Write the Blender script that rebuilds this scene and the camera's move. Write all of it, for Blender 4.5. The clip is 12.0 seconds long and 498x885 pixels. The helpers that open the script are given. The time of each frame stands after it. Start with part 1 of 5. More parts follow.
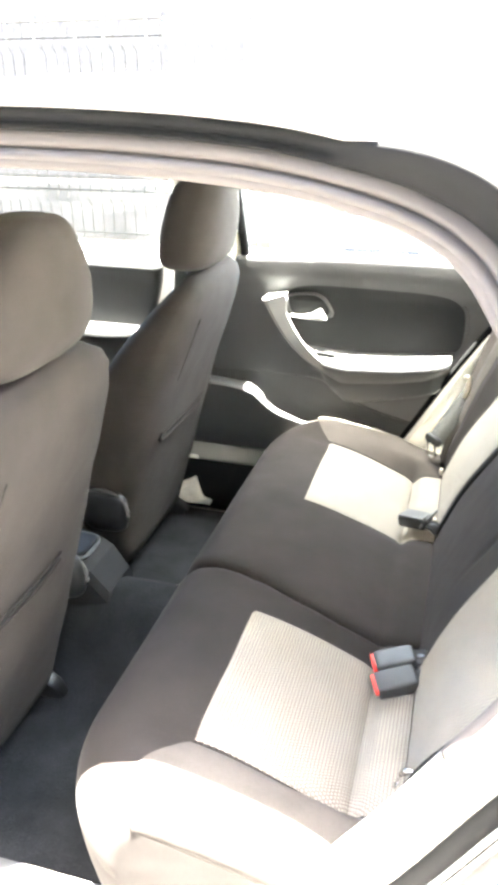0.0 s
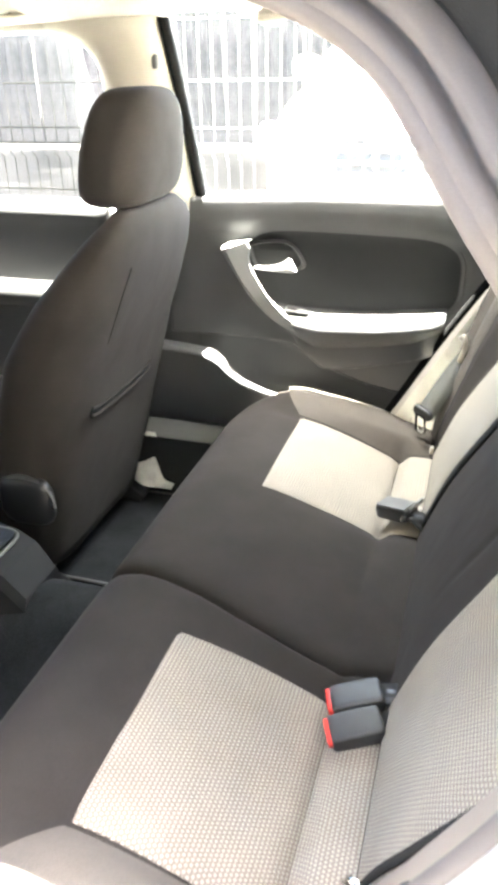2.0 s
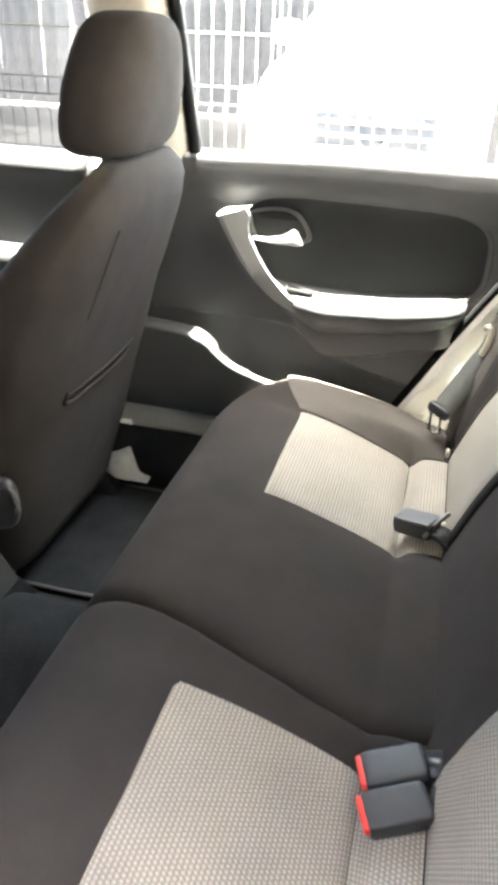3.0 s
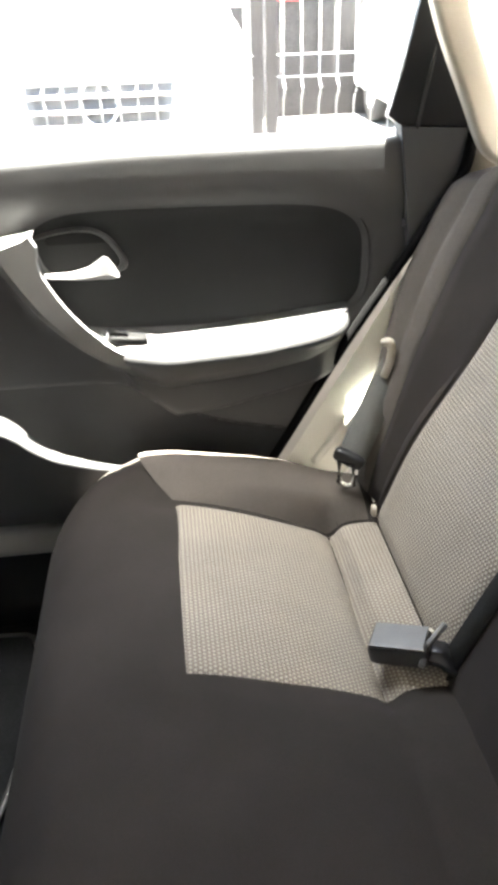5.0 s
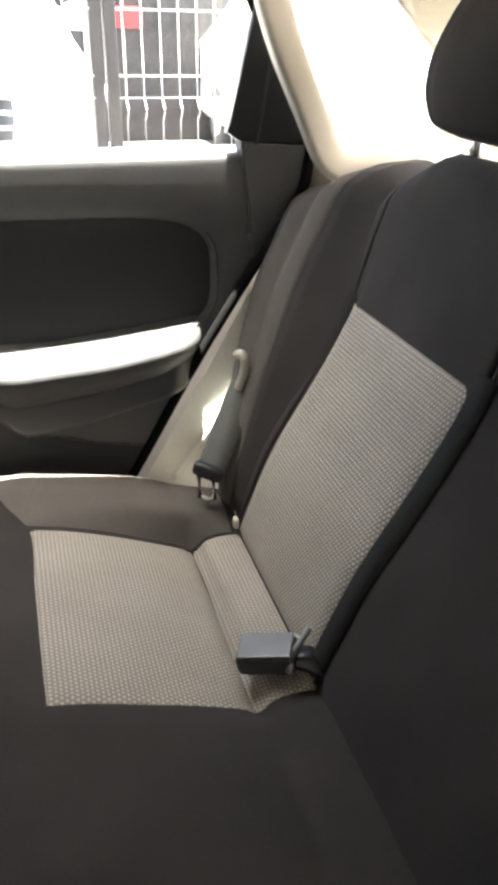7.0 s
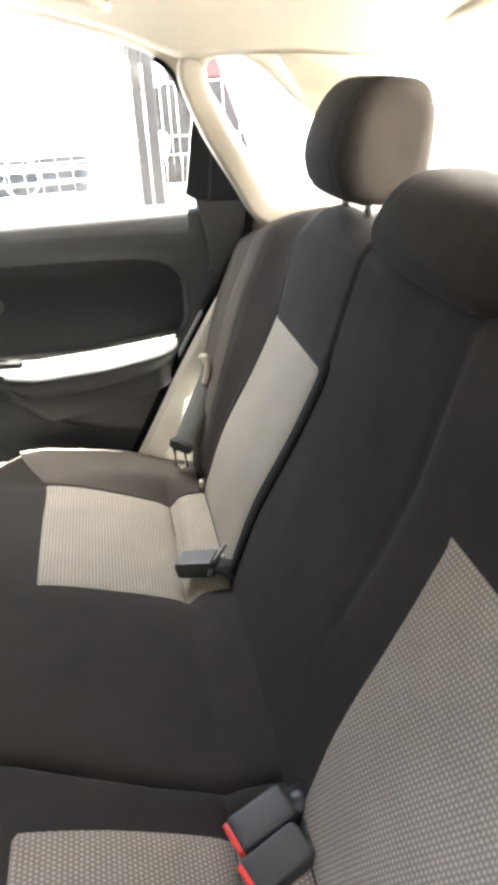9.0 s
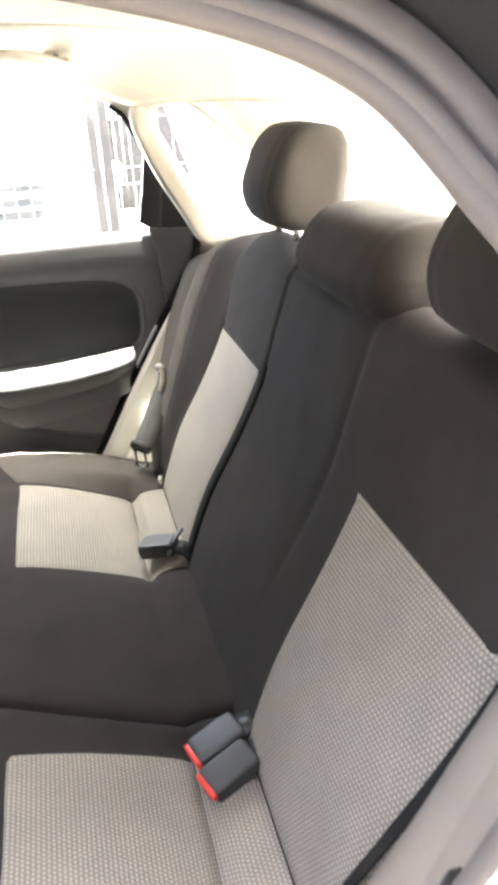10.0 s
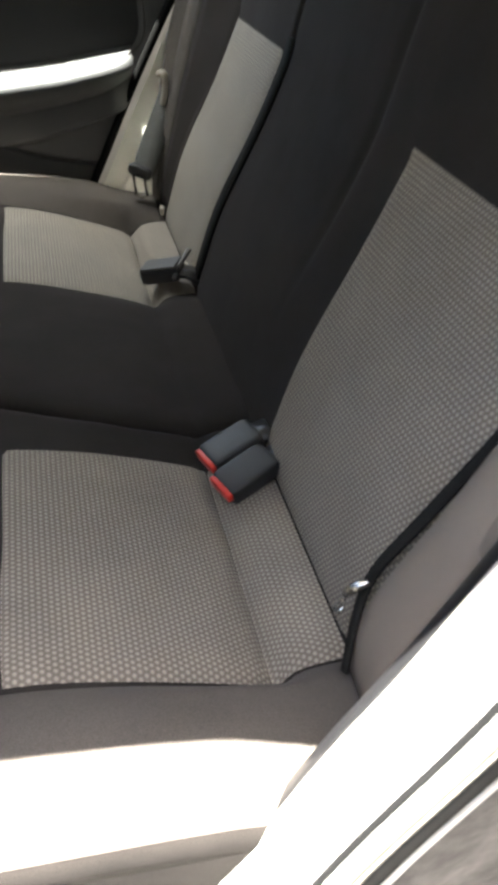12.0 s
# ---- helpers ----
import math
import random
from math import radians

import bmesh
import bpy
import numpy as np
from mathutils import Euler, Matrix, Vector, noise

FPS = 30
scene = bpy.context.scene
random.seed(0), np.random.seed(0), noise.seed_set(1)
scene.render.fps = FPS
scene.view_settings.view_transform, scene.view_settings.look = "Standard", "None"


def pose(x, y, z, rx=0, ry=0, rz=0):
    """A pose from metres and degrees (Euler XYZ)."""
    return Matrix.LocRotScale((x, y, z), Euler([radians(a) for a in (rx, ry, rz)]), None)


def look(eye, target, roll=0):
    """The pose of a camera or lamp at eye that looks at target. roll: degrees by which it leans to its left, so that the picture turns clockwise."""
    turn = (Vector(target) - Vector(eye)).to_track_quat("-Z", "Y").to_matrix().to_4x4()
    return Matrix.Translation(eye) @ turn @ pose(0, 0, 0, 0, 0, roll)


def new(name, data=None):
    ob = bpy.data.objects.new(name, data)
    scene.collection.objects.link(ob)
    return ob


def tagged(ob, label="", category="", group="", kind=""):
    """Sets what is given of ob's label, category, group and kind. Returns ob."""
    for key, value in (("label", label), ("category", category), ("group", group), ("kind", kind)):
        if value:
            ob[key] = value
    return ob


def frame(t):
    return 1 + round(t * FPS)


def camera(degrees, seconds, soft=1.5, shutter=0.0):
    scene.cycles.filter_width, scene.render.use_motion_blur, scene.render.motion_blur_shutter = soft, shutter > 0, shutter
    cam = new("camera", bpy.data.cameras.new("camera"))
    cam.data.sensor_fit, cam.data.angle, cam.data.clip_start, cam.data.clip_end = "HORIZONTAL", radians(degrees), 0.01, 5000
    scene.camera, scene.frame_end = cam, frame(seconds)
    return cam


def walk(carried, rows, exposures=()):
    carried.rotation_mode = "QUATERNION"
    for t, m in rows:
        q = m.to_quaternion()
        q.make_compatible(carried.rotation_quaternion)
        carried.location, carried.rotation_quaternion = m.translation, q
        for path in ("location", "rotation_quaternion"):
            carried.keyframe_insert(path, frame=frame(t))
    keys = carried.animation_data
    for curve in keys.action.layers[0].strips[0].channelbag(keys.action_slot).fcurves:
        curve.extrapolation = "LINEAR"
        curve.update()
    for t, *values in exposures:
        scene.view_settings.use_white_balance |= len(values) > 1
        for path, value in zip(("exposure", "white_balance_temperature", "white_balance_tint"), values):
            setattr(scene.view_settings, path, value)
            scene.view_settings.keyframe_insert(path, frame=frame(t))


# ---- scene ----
cam = camera(37.0, 12.0, 4.5, 0.5)
PATH = [
    (0, (0.271, -1.14, 1.359), (-0.239, 0.6, 0.516), -0.1),
    (0.5, (0.284, -1.129, 1.341), (-0.193, 0.607, 0.47), -0.5),
    (1, (0.283, -1.059, 1.295), (-0.241, 0.657, 0.413), -1.1),
    (1.5, (0.295, -0.965, 1.243), (-0.191, 0.731, 0.301), -1.5),
    (2, (0.313, -0.873, 1.244), (-0.223, 0.829, 0.342), -1.1),
    (2.5, (0.26, -0.809, 1.215), (-0.253, 0.885, 0.283), 1.5),
    (4.5, (0.067, -0.41, 1.174), (0.086, 1.324, 0.179), -1.7),
    (5, (0.017, -0.328, 1.158), (0.193, 1.388, 0.147), -1.8),
    (5.5, (-0.018, -0.26, 1.132), (0.372, 1.417, 0.115), 0.3),
    (6, (-0.016, -0.229, 1.117), (0.507, 1.415, 0.105), 2.4),
    (6.5, (0.003, -0.256, 1.124), (0.561, 1.382, 0.121), 1.9),
    (7, (0.028, -0.326, 1.143), (0.562, 1.346, 0.183), 1.0),
    (9, (0.16, -0.689, 1.219), (0.459, 1.076, 0.328), -3.3),
    (9.5, (0.151, -0.77, 1.247), (0.501, 1.011, 0.406), -3.5),
    (10, (0.144, -0.849, 1.247), (0.555, 0.916, 0.403), -3.4),
    (10.5, (0.137, -0.908, 1.242), (0.552, 0.84, 0.364), -3.0),
    (11, (0.123, -0.926, 1.191), (0.534, 0.745, 0.171), -3.3),
    (11.5, (0.121, -0.878, 1.111), (0.508, 0.695, -0.06), -3.0),
    (12, (0.11, -0.817, 1.072), (0.465, 0.697, -0.185), -1.7),
]
EXPOSURES = [(0, 7.05, 6650, 8), (1.5, 6.9, 6700, 8), (2.5, 6.45, 6700, 9), (4.5, 5.85, 6700, 11), (5.5, 5.4, 6700, 12), (7, 5.1, 6750, 13), (9, 5.6, 6750, 12), (10.5, 6.15, 6750, 11), (11.3, 5.5, 6650, 9), (12, 4.6, 6550, 8)]
walk(cam, [(t, look(eye, target, roll)) for t, eye, target, roll in PATH], EXPOSURES)

# ---- light ----
world = bpy.data.worlds.new("sky")
scene.world = world
world.use_nodes = True
wn = world.node_tree
sky = wn.nodes.new("ShaderNodeTexSky")
sky.sky_type = "NISHITA"
sky.sun_disc = False
sky.sun_elevation = radians(88)
sky.sun_rotation = radians(172)
sky.dust_density = 2.0
wn.links.new(sky.outputs[0], wn.nodes["Background"].inputs[0])
wn.nodes["Background"].inputs[1].default_value = 0.05

sun_data = bpy.data.lights.new("sun", "SUN")
sun_data.energy, sun_data.angle, sun_data.color = 5.0, radians(0.53), (1.0, 0.96, 0.9)
sun_lamp = new("sun", sun_data)
sun_lamp.matrix_world = look((-0.22, -0.06, 9.0), (0, 0, 0))

# added area lamp outside the far rear window, standing in for more sky light
fill_data = bpy.data.lights.new("window_fill_light", "AREA")
fill_data.shape, fill_data.size, fill_data.size_y, fill_data.energy, fill_data.color = "RECTANGLE", 0.62, 0.22, 0.42, (1.0, 0.99, 0.97)
fill_lamp = new("window_fill_light", fill_data)
fill_lamp.matrix_world = look((0.03, 0.74, 1.50), (0.06, 0.36, 0.60))


# ---- materials ----
def mat(name, colour, rough=0.6, metal=0.0, var=0.12, scale=8.0, grain=0.0, grain_scale=400.0, bump=0.0, spec=0.5, coat=0.0, sheen=0.0, folds=0.0):
    """Principled surface with slow stains, fine grain and a fine relief."""
    m = bpy.data.materials.new(name)
    m.use_nodes = True
    nt = m.node_tree
    b = nt.nodes["Principled BSDF"]
    b.inputs["Roughness"].default_value = rough
    b.inputs["Metallic"].default_value = metal
    b.inputs["Specular IOR Level"].default_value = spec
    b.inputs["Coat Weight"].default_value = coat
    b.inputs["Sheen Weight"].default_value = sheen
    tc = nt.nodes.new("ShaderNodeTexCoord")
    n1 = nt.nodes.new("ShaderNodeTexNoise")
    n1.inputs["Scale"].default_value, n1.inputs["Detail"].default_value = scale, 5
    n2 = nt.nodes.new("ShaderNodeTexNoise")
    n2.inputs["Scale"].default_value, n2.inputs["Detail"].default_value = grain_scale, 2
    nt.links.new(tc.outputs["Object"], n1.inputs["Vector"])
    nt.links.new(tc.outputs["Object"], n2.inputs["Vector"])
    mr = nt.nodes.new("ShaderNodeMapRange")
    mr.inputs[1].default_value, mr.inputs[2].default_value = 0.3, 0.7
    mr.inputs[3].default_value, mr.inputs[4].default_value = 1 - var, 1 + var
    nt.links.new(n1.outputs[0], mr.inputs[0])
    gr = nt.nodes.new("ShaderNodeMapRange")
    gr.inputs[1].default_value, gr.inputs[2].default_value = 0.3, 0.7
    gr.inputs[3].default_value, gr.inputs[4].default_value = 1 - grain, 1 + grain
    nt.links.new(n2.outputs[0], gr.inputs[0])
    mul = nt.nodes.new("ShaderNodeMath")
    mul.operation = "MULTIPLY"
    nt.links.new(mr.outputs[0], mul.inputs[0])
    nt.links.new(gr.outputs[0], mul.inputs[1])
    vm = nt.nodes.new("ShaderNodeVectorMath")
    vm.operation = "SCALE"
    vm.inputs[0].default_value = colour
    nt.links.new(mul.outputs[0], vm.inputs["Scale"])
    nt.links.new(vm.outputs[0], b.inputs["Base Color"])
    if bump:
        bp = nt.nodes.new("ShaderNodeBump")
        bp.inputs["Strength"].default_value, bp.inputs["Distance"].default_value = bump, 0.001
        nt.links.new(n2.outputs[0], bp.inputs["Height"])
        nt.links.new(bp.outputs[0], b.inputs["Normal"])
        if folds:
            n3 = nt.nodes.new("ShaderNodeTexNoise")
            n3.inputs["Scale"].default_value, n3.inputs["Detail"].default_value, n3.inputs["Distortion"].default_value = 9.0, 2, 0.0
            nt.links.new(tc.outputs["Object"], n3.inputs["Vector"])
            fb = nt.nodes.new("ShaderNodeBump")
            fb.inputs["Strength"].default_value, fb.inputs["Distance"].default_value = folds, 0.02
            nt.links.new(n3.outputs[0], fb.inputs["Height"])
            nt.links.new(fb.outputs[0], bp.inputs["Normal"])
    return m


def weave_mat(name, colour, dark, pitch=0.0049):
    """Seat cloth of raised dots in offset rows, by the mesh's metric UV map."""
    m = bpy.data.materials.new(name)
    m.use_nodes = True
    nt = m.node_tree
    b = nt.nodes["Principled BSDF"]
    b.inputs["Roughness"].default_value = 0.85
    b.inputs["Specular IOR Level"].default_value = 0.25
    b.inputs["Sheen Weight"].default_value = 0.03
    uv = nt.nodes.new("ShaderNodeUVMap")
    mp = nt.nodes.new("ShaderNodeMapping")
    k = 2 * math.pi / pitch
    mp.inputs["Scale"].default_value = (k, k * 0.98, 1)
    nt.links.new(uv.outputs[0], mp.inputs[0])
    warp = nt.nodes.new("ShaderNodeTexNoise")
    warp.inputs["Scale"].default_value = 0.25
    nt.links.new(mp.outputs[0], warp.inputs["Vector"])
    sep = nt.nodes.new("ShaderNodeSeparateXYZ")
    nt.links.new(mp.outputs[0], sep.inputs[0])

    def op(kind, a, c=None):
        n = nt.nodes.new("ShaderNodeMath")
        n.operation = kind
        for i, v in enumerate((a, c)):
            if v is None:
                continue
            if isinstance(v, (int, float)):
                n.inputs[i].default_value = v
            else:
                nt.links.new(v, n.inputs[i])
        return n.outputs[0]
    # three crossed waves: a honeycomb of raised dots with thin dark gaps
    u, v = sep.outputs[0], sep.outputs[1]
    dots = op("ADD", op("COSINE", u), op("ADD", op("COSINE", op("ADD", op("MULTIPLY", u, 0.5), v)), op("COSINE", op("SUBTRACT", op("MULTIPLY", u, 0.5), v))))
    ramp = nt.nodes.new("ShaderNodeMapRange")
    ramp.interpolation_type = "SMOOTHSTEP"
    ramp.inputs[1].default_value, ramp.inputs[2].default_value = -1.6, 2.4
    nt.links.new(dots, ramp.inputs[0])
    tc = nt.nodes.new("ShaderNodeTexCoord")
    slow = nt.nodes.new("ShaderNodeTexNoise")
    slow.inputs["Scale"].default_value, slow.inputs["Detail"].default_value = 14, 5
    nt.links.new(tc.outputs["Object"], slow.inputs["Vector"])
    fine = nt.nodes.new("ShaderNodeTexNoise")
    fine.inputs["Scale"].default_value = 900
    nt.links.new(tc.outputs["Object"], fine.inputs["Vector"])
    mix = nt.nodes.new("ShaderNodeMix")
    mix.data_type = "RGBA"
    mix.inputs[6].default_value, mix.inputs[7].default_value = (*dark, 1), (*colour, 1)
    nt.links.new(op("MULTIPLY", ramp.outputs[0], op("ADD", 0.75, op("MULTIPLY", fine.outputs[0], 0.5))), mix.inputs[0])
    hsv = nt.nodes.new("ShaderNodeHueSaturation")
    nt.links.new(mix.outputs[2], hsv.inputs["Color"])
    nt.links.new(op("ADD", 0.82, op("MULTIPLY", slow.outputs[0], 0.36)), hsv.inputs["Value"])
    nt.links.new(hsv.outputs[0], b.inputs["Base Color"])
    bp = nt.nodes.new("ShaderNodeBump")
    bp.inputs["Strength"].default_value, bp.inputs["Distance"].default_value = 0.7, 0.0012
    nt.links.new(op("ADD", ramp.outputs[0], op("MULTIPLY", fine.outputs[0], 0.25)), bp.inputs["Height"])
    nt.links.new(bp.outputs[0], b.inputs["Normal"])
    return m


def glass_mat(name, tint):
    m = bpy.data.materials.new(name)
    m.use_nodes = True
    nt = m.node_tree
    b = nt.nodes["Principled BSDF"]
    nt.nodes.remove(b)
    tr = nt.nodes.new("ShaderNodeBsdfTransparent")
    tr.inputs[0].default_value = (*tint, 1)
    gl = nt.nodes.new("ShaderNodeBsdfGlossy")
    gl.inputs["Roughness"].default_value = 0.02
    lw = nt.nodes.new("ShaderNodeLayerWeight")
    lw.inputs[0].default_value = 0.5
    pw = nt.nodes.new("ShaderNodeMath")
    pw.operation = "POWER"
    pw.inputs[1].default_value = 5.0
    nt.links.new(lw.outputs["Facing"], pw.inputs[0])
    mr = nt.nodes.new("ShaderNodeMapRange")
    mr.inputs[3].default_value, mr.inputs[4].default_value = 0.025, 0.7
    nt.links.new(pw.outputs[0], mr.inputs[0])
    mx = nt.nodes.new("ShaderNodeMixShader")
    nt.links.new(mr.outputs[0], mx.inputs[0])
    nt.links.new(tr.outputs[0], mx.inputs[1])
    nt.links.new(gl.outputs[0], mx.inputs[2])
    nt.links.new(mx.outputs[0], nt.nodes["Material Output"].inputs[0])
    return m


CLOTH = mat("charcoal_seat_cloth", (0.0278, 0.0238, 0.0214), 0.95, var=0.14, scale=10, grain=0.16, grain_scale=1100, bump=0.2, spec=0.10, sheen=0.02, folds=0.22)
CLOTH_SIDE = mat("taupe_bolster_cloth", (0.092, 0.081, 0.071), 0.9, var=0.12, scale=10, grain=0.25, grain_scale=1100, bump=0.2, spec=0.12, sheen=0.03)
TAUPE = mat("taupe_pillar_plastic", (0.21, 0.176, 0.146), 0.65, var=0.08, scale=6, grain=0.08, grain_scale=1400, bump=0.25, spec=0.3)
WEAVE = weave_mat("beige_dotted_cloth", (0.350, 0.311, 0.258), (0.165, 0.144, 0.119))
TRIM = mat("dark_door_plastic", (0.049, 0.0493, 0.0497), 0.5, spec=0.4, var=0.1, scale=6, grain=0.12, grain_scale=1500, bump=0.35)
TRIM_UP = mat("grey_upper_door_plastic", (0.036, 0.036, 0.036), 0.5, var=0.08, scale=6, grain=0.1, grain_scale=1500, bump=0.35)
TRIM_IN = mat("black_door_insert", (0.0135, 0.0137, 0.014), 0.65, spec=0.22, var=0.1, scale=7, grain=0.15, grain_scale=1200, bump=0.3)
GREYP = mat("grey_plastic", (0.10, 0.098, 0.095), 0.45, var=0.1, scale=9, grain=0.1, grain_scale=1400, bump=0.3)
SILL = mat("grey_sill_plastic", (0.21, 0.207, 0.199), 0.55, var=0.12, scale=9, grain=0.1, grain_scale=1400, bump=0.3)
BLACKP = mat("black_plastic", (0.014, 0.014, 0.015), 0.35, var=0.1, scale=12, grain=0.1, grain_scale=900, bump=0.15)
GRIP = mat("satin_grey_handle_paint", (0.16, 0.159, 0.155), 0.42, var=0.06, scale=15, grain=0.05, grain_scale=1500)
PALEP = mat("mid_grey_plastic", (0.10, 0.099, 0.096), 0.4, var=0.12, scale=30, grain=0.1, grain_scale=900, bump=0.1)
PALETRIM = mat("pale_grey_beige_plastic", (0.78, 0.775, 0.71), 0.6, var=0.08, scale=7, grain=0.08, grain_scale=1500, bump=0.25)
SILVER = mat("silver_handle_paint", (0.11, 0.109, 0.106), 0.4, metal=0.0, var=0.06, scale=15)
CHROME = mat("worn_chrome", (0.7, 0.69, 0.67), 0.22, metal=1.0, var=0.08, scale=30)
BEIGE = mat("beige_pillar_plastic", (0.38, 0.345, 0.285), 0.6, var=0.06, scale=5, grain=0.05, grain_scale=1500, bump=0.25)
LINER = mat("beige_headliner_cloth", (0.47, 0.44, 0.37), 0.92, var=0.05, scale=5, grain=0.1, grain_scale=1200, bump=0.4, spec=0.2)
PAINT = mat("pale_silver_car_paint", (0.56, 0.54, 0.50), 0.32, metal=0.15, var=0.05, scale=7, grain=0.03, grain_scale=2500, coat=0.6)
RUBBER = mat("taupe_door_seal_rubber", (0.078, 0.066, 0.059), 0.75, var=0.06, scale=15, grain=0.04, grain_scale=900, bump=0.12)
BLACKR = mat("black_rubber", (0.009, 0.009, 0.009), 0.7, spec=0.12, var=0.15, scale=20, grain=0.15, grain_scale=800, bump=0.25)
SEALBLACK = mat("matt_black_seal_rubber", (0.006, 0.006, 0.006), 0.95, var=0.1, scale=20, grain=0.1, grain_scale=400, spec=0.05)
CARPET = mat("charcoal_carpet", (0.022, 0.023, 0.024), 1.0, var=0.25, scale=14, grain=0.5, grain_scale=700, bump=1.0, spec=0.1)
WEBBING_DARK = mat("dark_grey_belt_webbing", (0.018, 0.0175, 0.0165), 0.9, var=0.1, scale=25, grain=0.35, grain_scale=1300, bump=0.6, spec=0.06)
WEBBING_GREY = mat("grey_belt_webbing", (0.115, 0.115, 0.107), 0.9, var=0.1, scale=25, grain=0.3, grain_scale=1300, bump=0.6, spec=0.06)
WEBBING = mat("black_belt_webbing", (0.011, 0.0105, 0.0105), 0.95, var=0.1, scale=25, grain=0.35, grain_scale=1300, bump=0.6, spec=0.06)
RED = mat("red_button_plastic", (0.62, 0.035, 0.025), 0.4, var=0.08, scale=40)
# unseen front panes, made nearly black to hold light back from the bench
FRONT_DIM = glass_mat("light_cutting_front_glass", (0.05, 0.055, 0.053))
GLASS = glass_mat("clear_car_glass", (0.95, 0.97, 0.96))
DUSTY = glass_mat("dusty_rear_glass", (0.95, 0.97, 0.96))
dust = DUSTY.node_tree
film = dust.nodes.new("ShaderNodeBsdfTranslucent")
film.inputs[0].default_value = (0.85, 0.83, 0.78, 1)
smear = dust.nodes.new("ShaderNodeTexNoise")
smear.inputs["Scale"].default_value, smear.inputs["Detail"].default_value = 5.0, 6
dusty_mix = dust.nodes.new("ShaderNodeMixShader")
rng = dust.nodes.new("ShaderNodeMapRange")
rng.inputs[3].default_value, rng.inputs[4].default_value = 0.25, 0.55
clear = dust.nodes["Material Output"].inputs[0].links[0].from_socket
dust.links.new(smear.outputs[0], rng.inputs[0])
dust.links.new(rng.outputs[0], dusty_mix.inputs[0])
dust.links.new(clear, dusty_mix.inputs[1])
dust.links.new(film.outputs[0], dusty_mix.inputs[2])
dust.links.new(dusty_mix.outputs[0], dust.nodes["Material Output"].inputs[0])
ASPHALT = mat("dusty_asphalt", (0.125, 0.121, 0.117), 0.95, var=0.22, scale=2.5, grain=0.15, grain_scale=60, bump=0.4, spec=0.2)
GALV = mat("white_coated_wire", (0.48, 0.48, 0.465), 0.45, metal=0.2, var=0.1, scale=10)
GALV_DULL = mat("dark_grey_wire", (0.018, 0.017, 0.015), 0.9, var=0.2, scale=12, grain=0.1, grain_scale=300, spec=0.05)
POST = mat("grey_brown_fence_post", (0.060, 0.053, 0.047), 0.6, var=0.2, scale=6, grain=0.1, grain_scale=200)
PLANK = mat("weathered_dark_timber", (0.03, 0.027, 0.025), 0.9, var=0.45, scale=5, grain=0.3, grain_scale=60, bump=0.6)
PLANK_GREY = mat("weathered_grey_timber", (0.055, 0.051, 0.046), 0.9, var=0.4, scale=5, grain=0.3, grain_scale=60, bump=0.6)
BUCKLE = mat("worn_black_buckle_plastic", (0.026, 0.026, 0.0262), 0.5, var=0.15, scale=30, grain=0.1, grain_scale=900, bump=0.1, spec=0.5)
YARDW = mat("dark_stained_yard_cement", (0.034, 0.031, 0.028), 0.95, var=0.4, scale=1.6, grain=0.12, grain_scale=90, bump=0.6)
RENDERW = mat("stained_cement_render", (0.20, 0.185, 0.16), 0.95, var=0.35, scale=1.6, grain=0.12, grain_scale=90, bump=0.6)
WHITECAR = mat("white_car_paint", (0.78, 0.78, 0.77), 0.28, var=0.04, scale=3, coat=0.8)
LAMPG = mat("headlamp_lens", (0.72, 0.74, 0.75), 0.12, metal=0.5, var=0.1, scale=25)
DARKGL = mat("dark_windscreen", (0.10, 0.11, 0.12), 0.08, var=0.1, scale=4, coat=0.5)
TYRE = mat("tyre_rubber", (0.022, 0.022, 0.022), 0.85, var=0.15, scale=12, grain=0.2, grain_scale=300, bump=0.4)
MOTTLED_GREY = mat("mottled_grey_plastic", (0.16, 0.148, 0.14), 0.95, var=0.35, scale=14, grain=0.12, grain_scale=90, bump=0.4, spec=0.15)
REDP = mat("red_car_paint", (0.55, 0.03, 0.03), 0.3, var=0.06, scale=3, coat=0.6)
ROUGH_WHITE = mat("rough_white", (0.75, 0.74, 0.70), 0.9, var=0.1, scale=20, grain=0.08, grain_scale=300, bump=0.4)


# ---- mesh helpers ----
def mesh_of(name, verts, faces, smooth=True, uvs=None):
    me = bpy.data.meshes.new(name)
    me.from_pydata([tuple(v) for v in verts], [], faces)
    me.validate()
    if uvs is not None:
        layer = me.uv_layers.new(name="UVMap")
        for lp in me.loops:
            layer.data[lp.index].uv = uvs[lp.vertex_index]
    bm = bmesh.new()
    bm.from_mesh(me)
    bmesh.ops.recalc_face_normals(bm, faces=bm.faces)
    bm.to_mesh(me)
    bm.free()
    for p in me.polygons:
        p.use_smooth = smooth
    return me


def part(name, data, material, parent=None, label="", m=None):
    """Links a mesh (or bmesh) as one object under a thing."""
    if isinstance(data, bmesh.types.BMesh):
        me = bpy.data.meshes.new(name)
        data.to_mesh(me)
        data.free()
        data = me
    if not data.materials:
        data.materials.append(material)
    ob = new(name, data)
    if parent is not None:
        ob.parent = parent
    if m is not None:
        ob.matrix_basis = m
    if label:
        ob["label"] = label
    return ob


def thing(name, label, category, group="", kind="", at=(0, 0, 0)):
    e = new(name)
    e.empty_display_size = 0.05
    e.location = at
    return tagged(e, label, category, group, kind)


def lerp(table, x):
    """Linear reading of a small table of pairs."""
    return float(np.interp(x, [p[0] for p in table], [p[1] for p in table]))


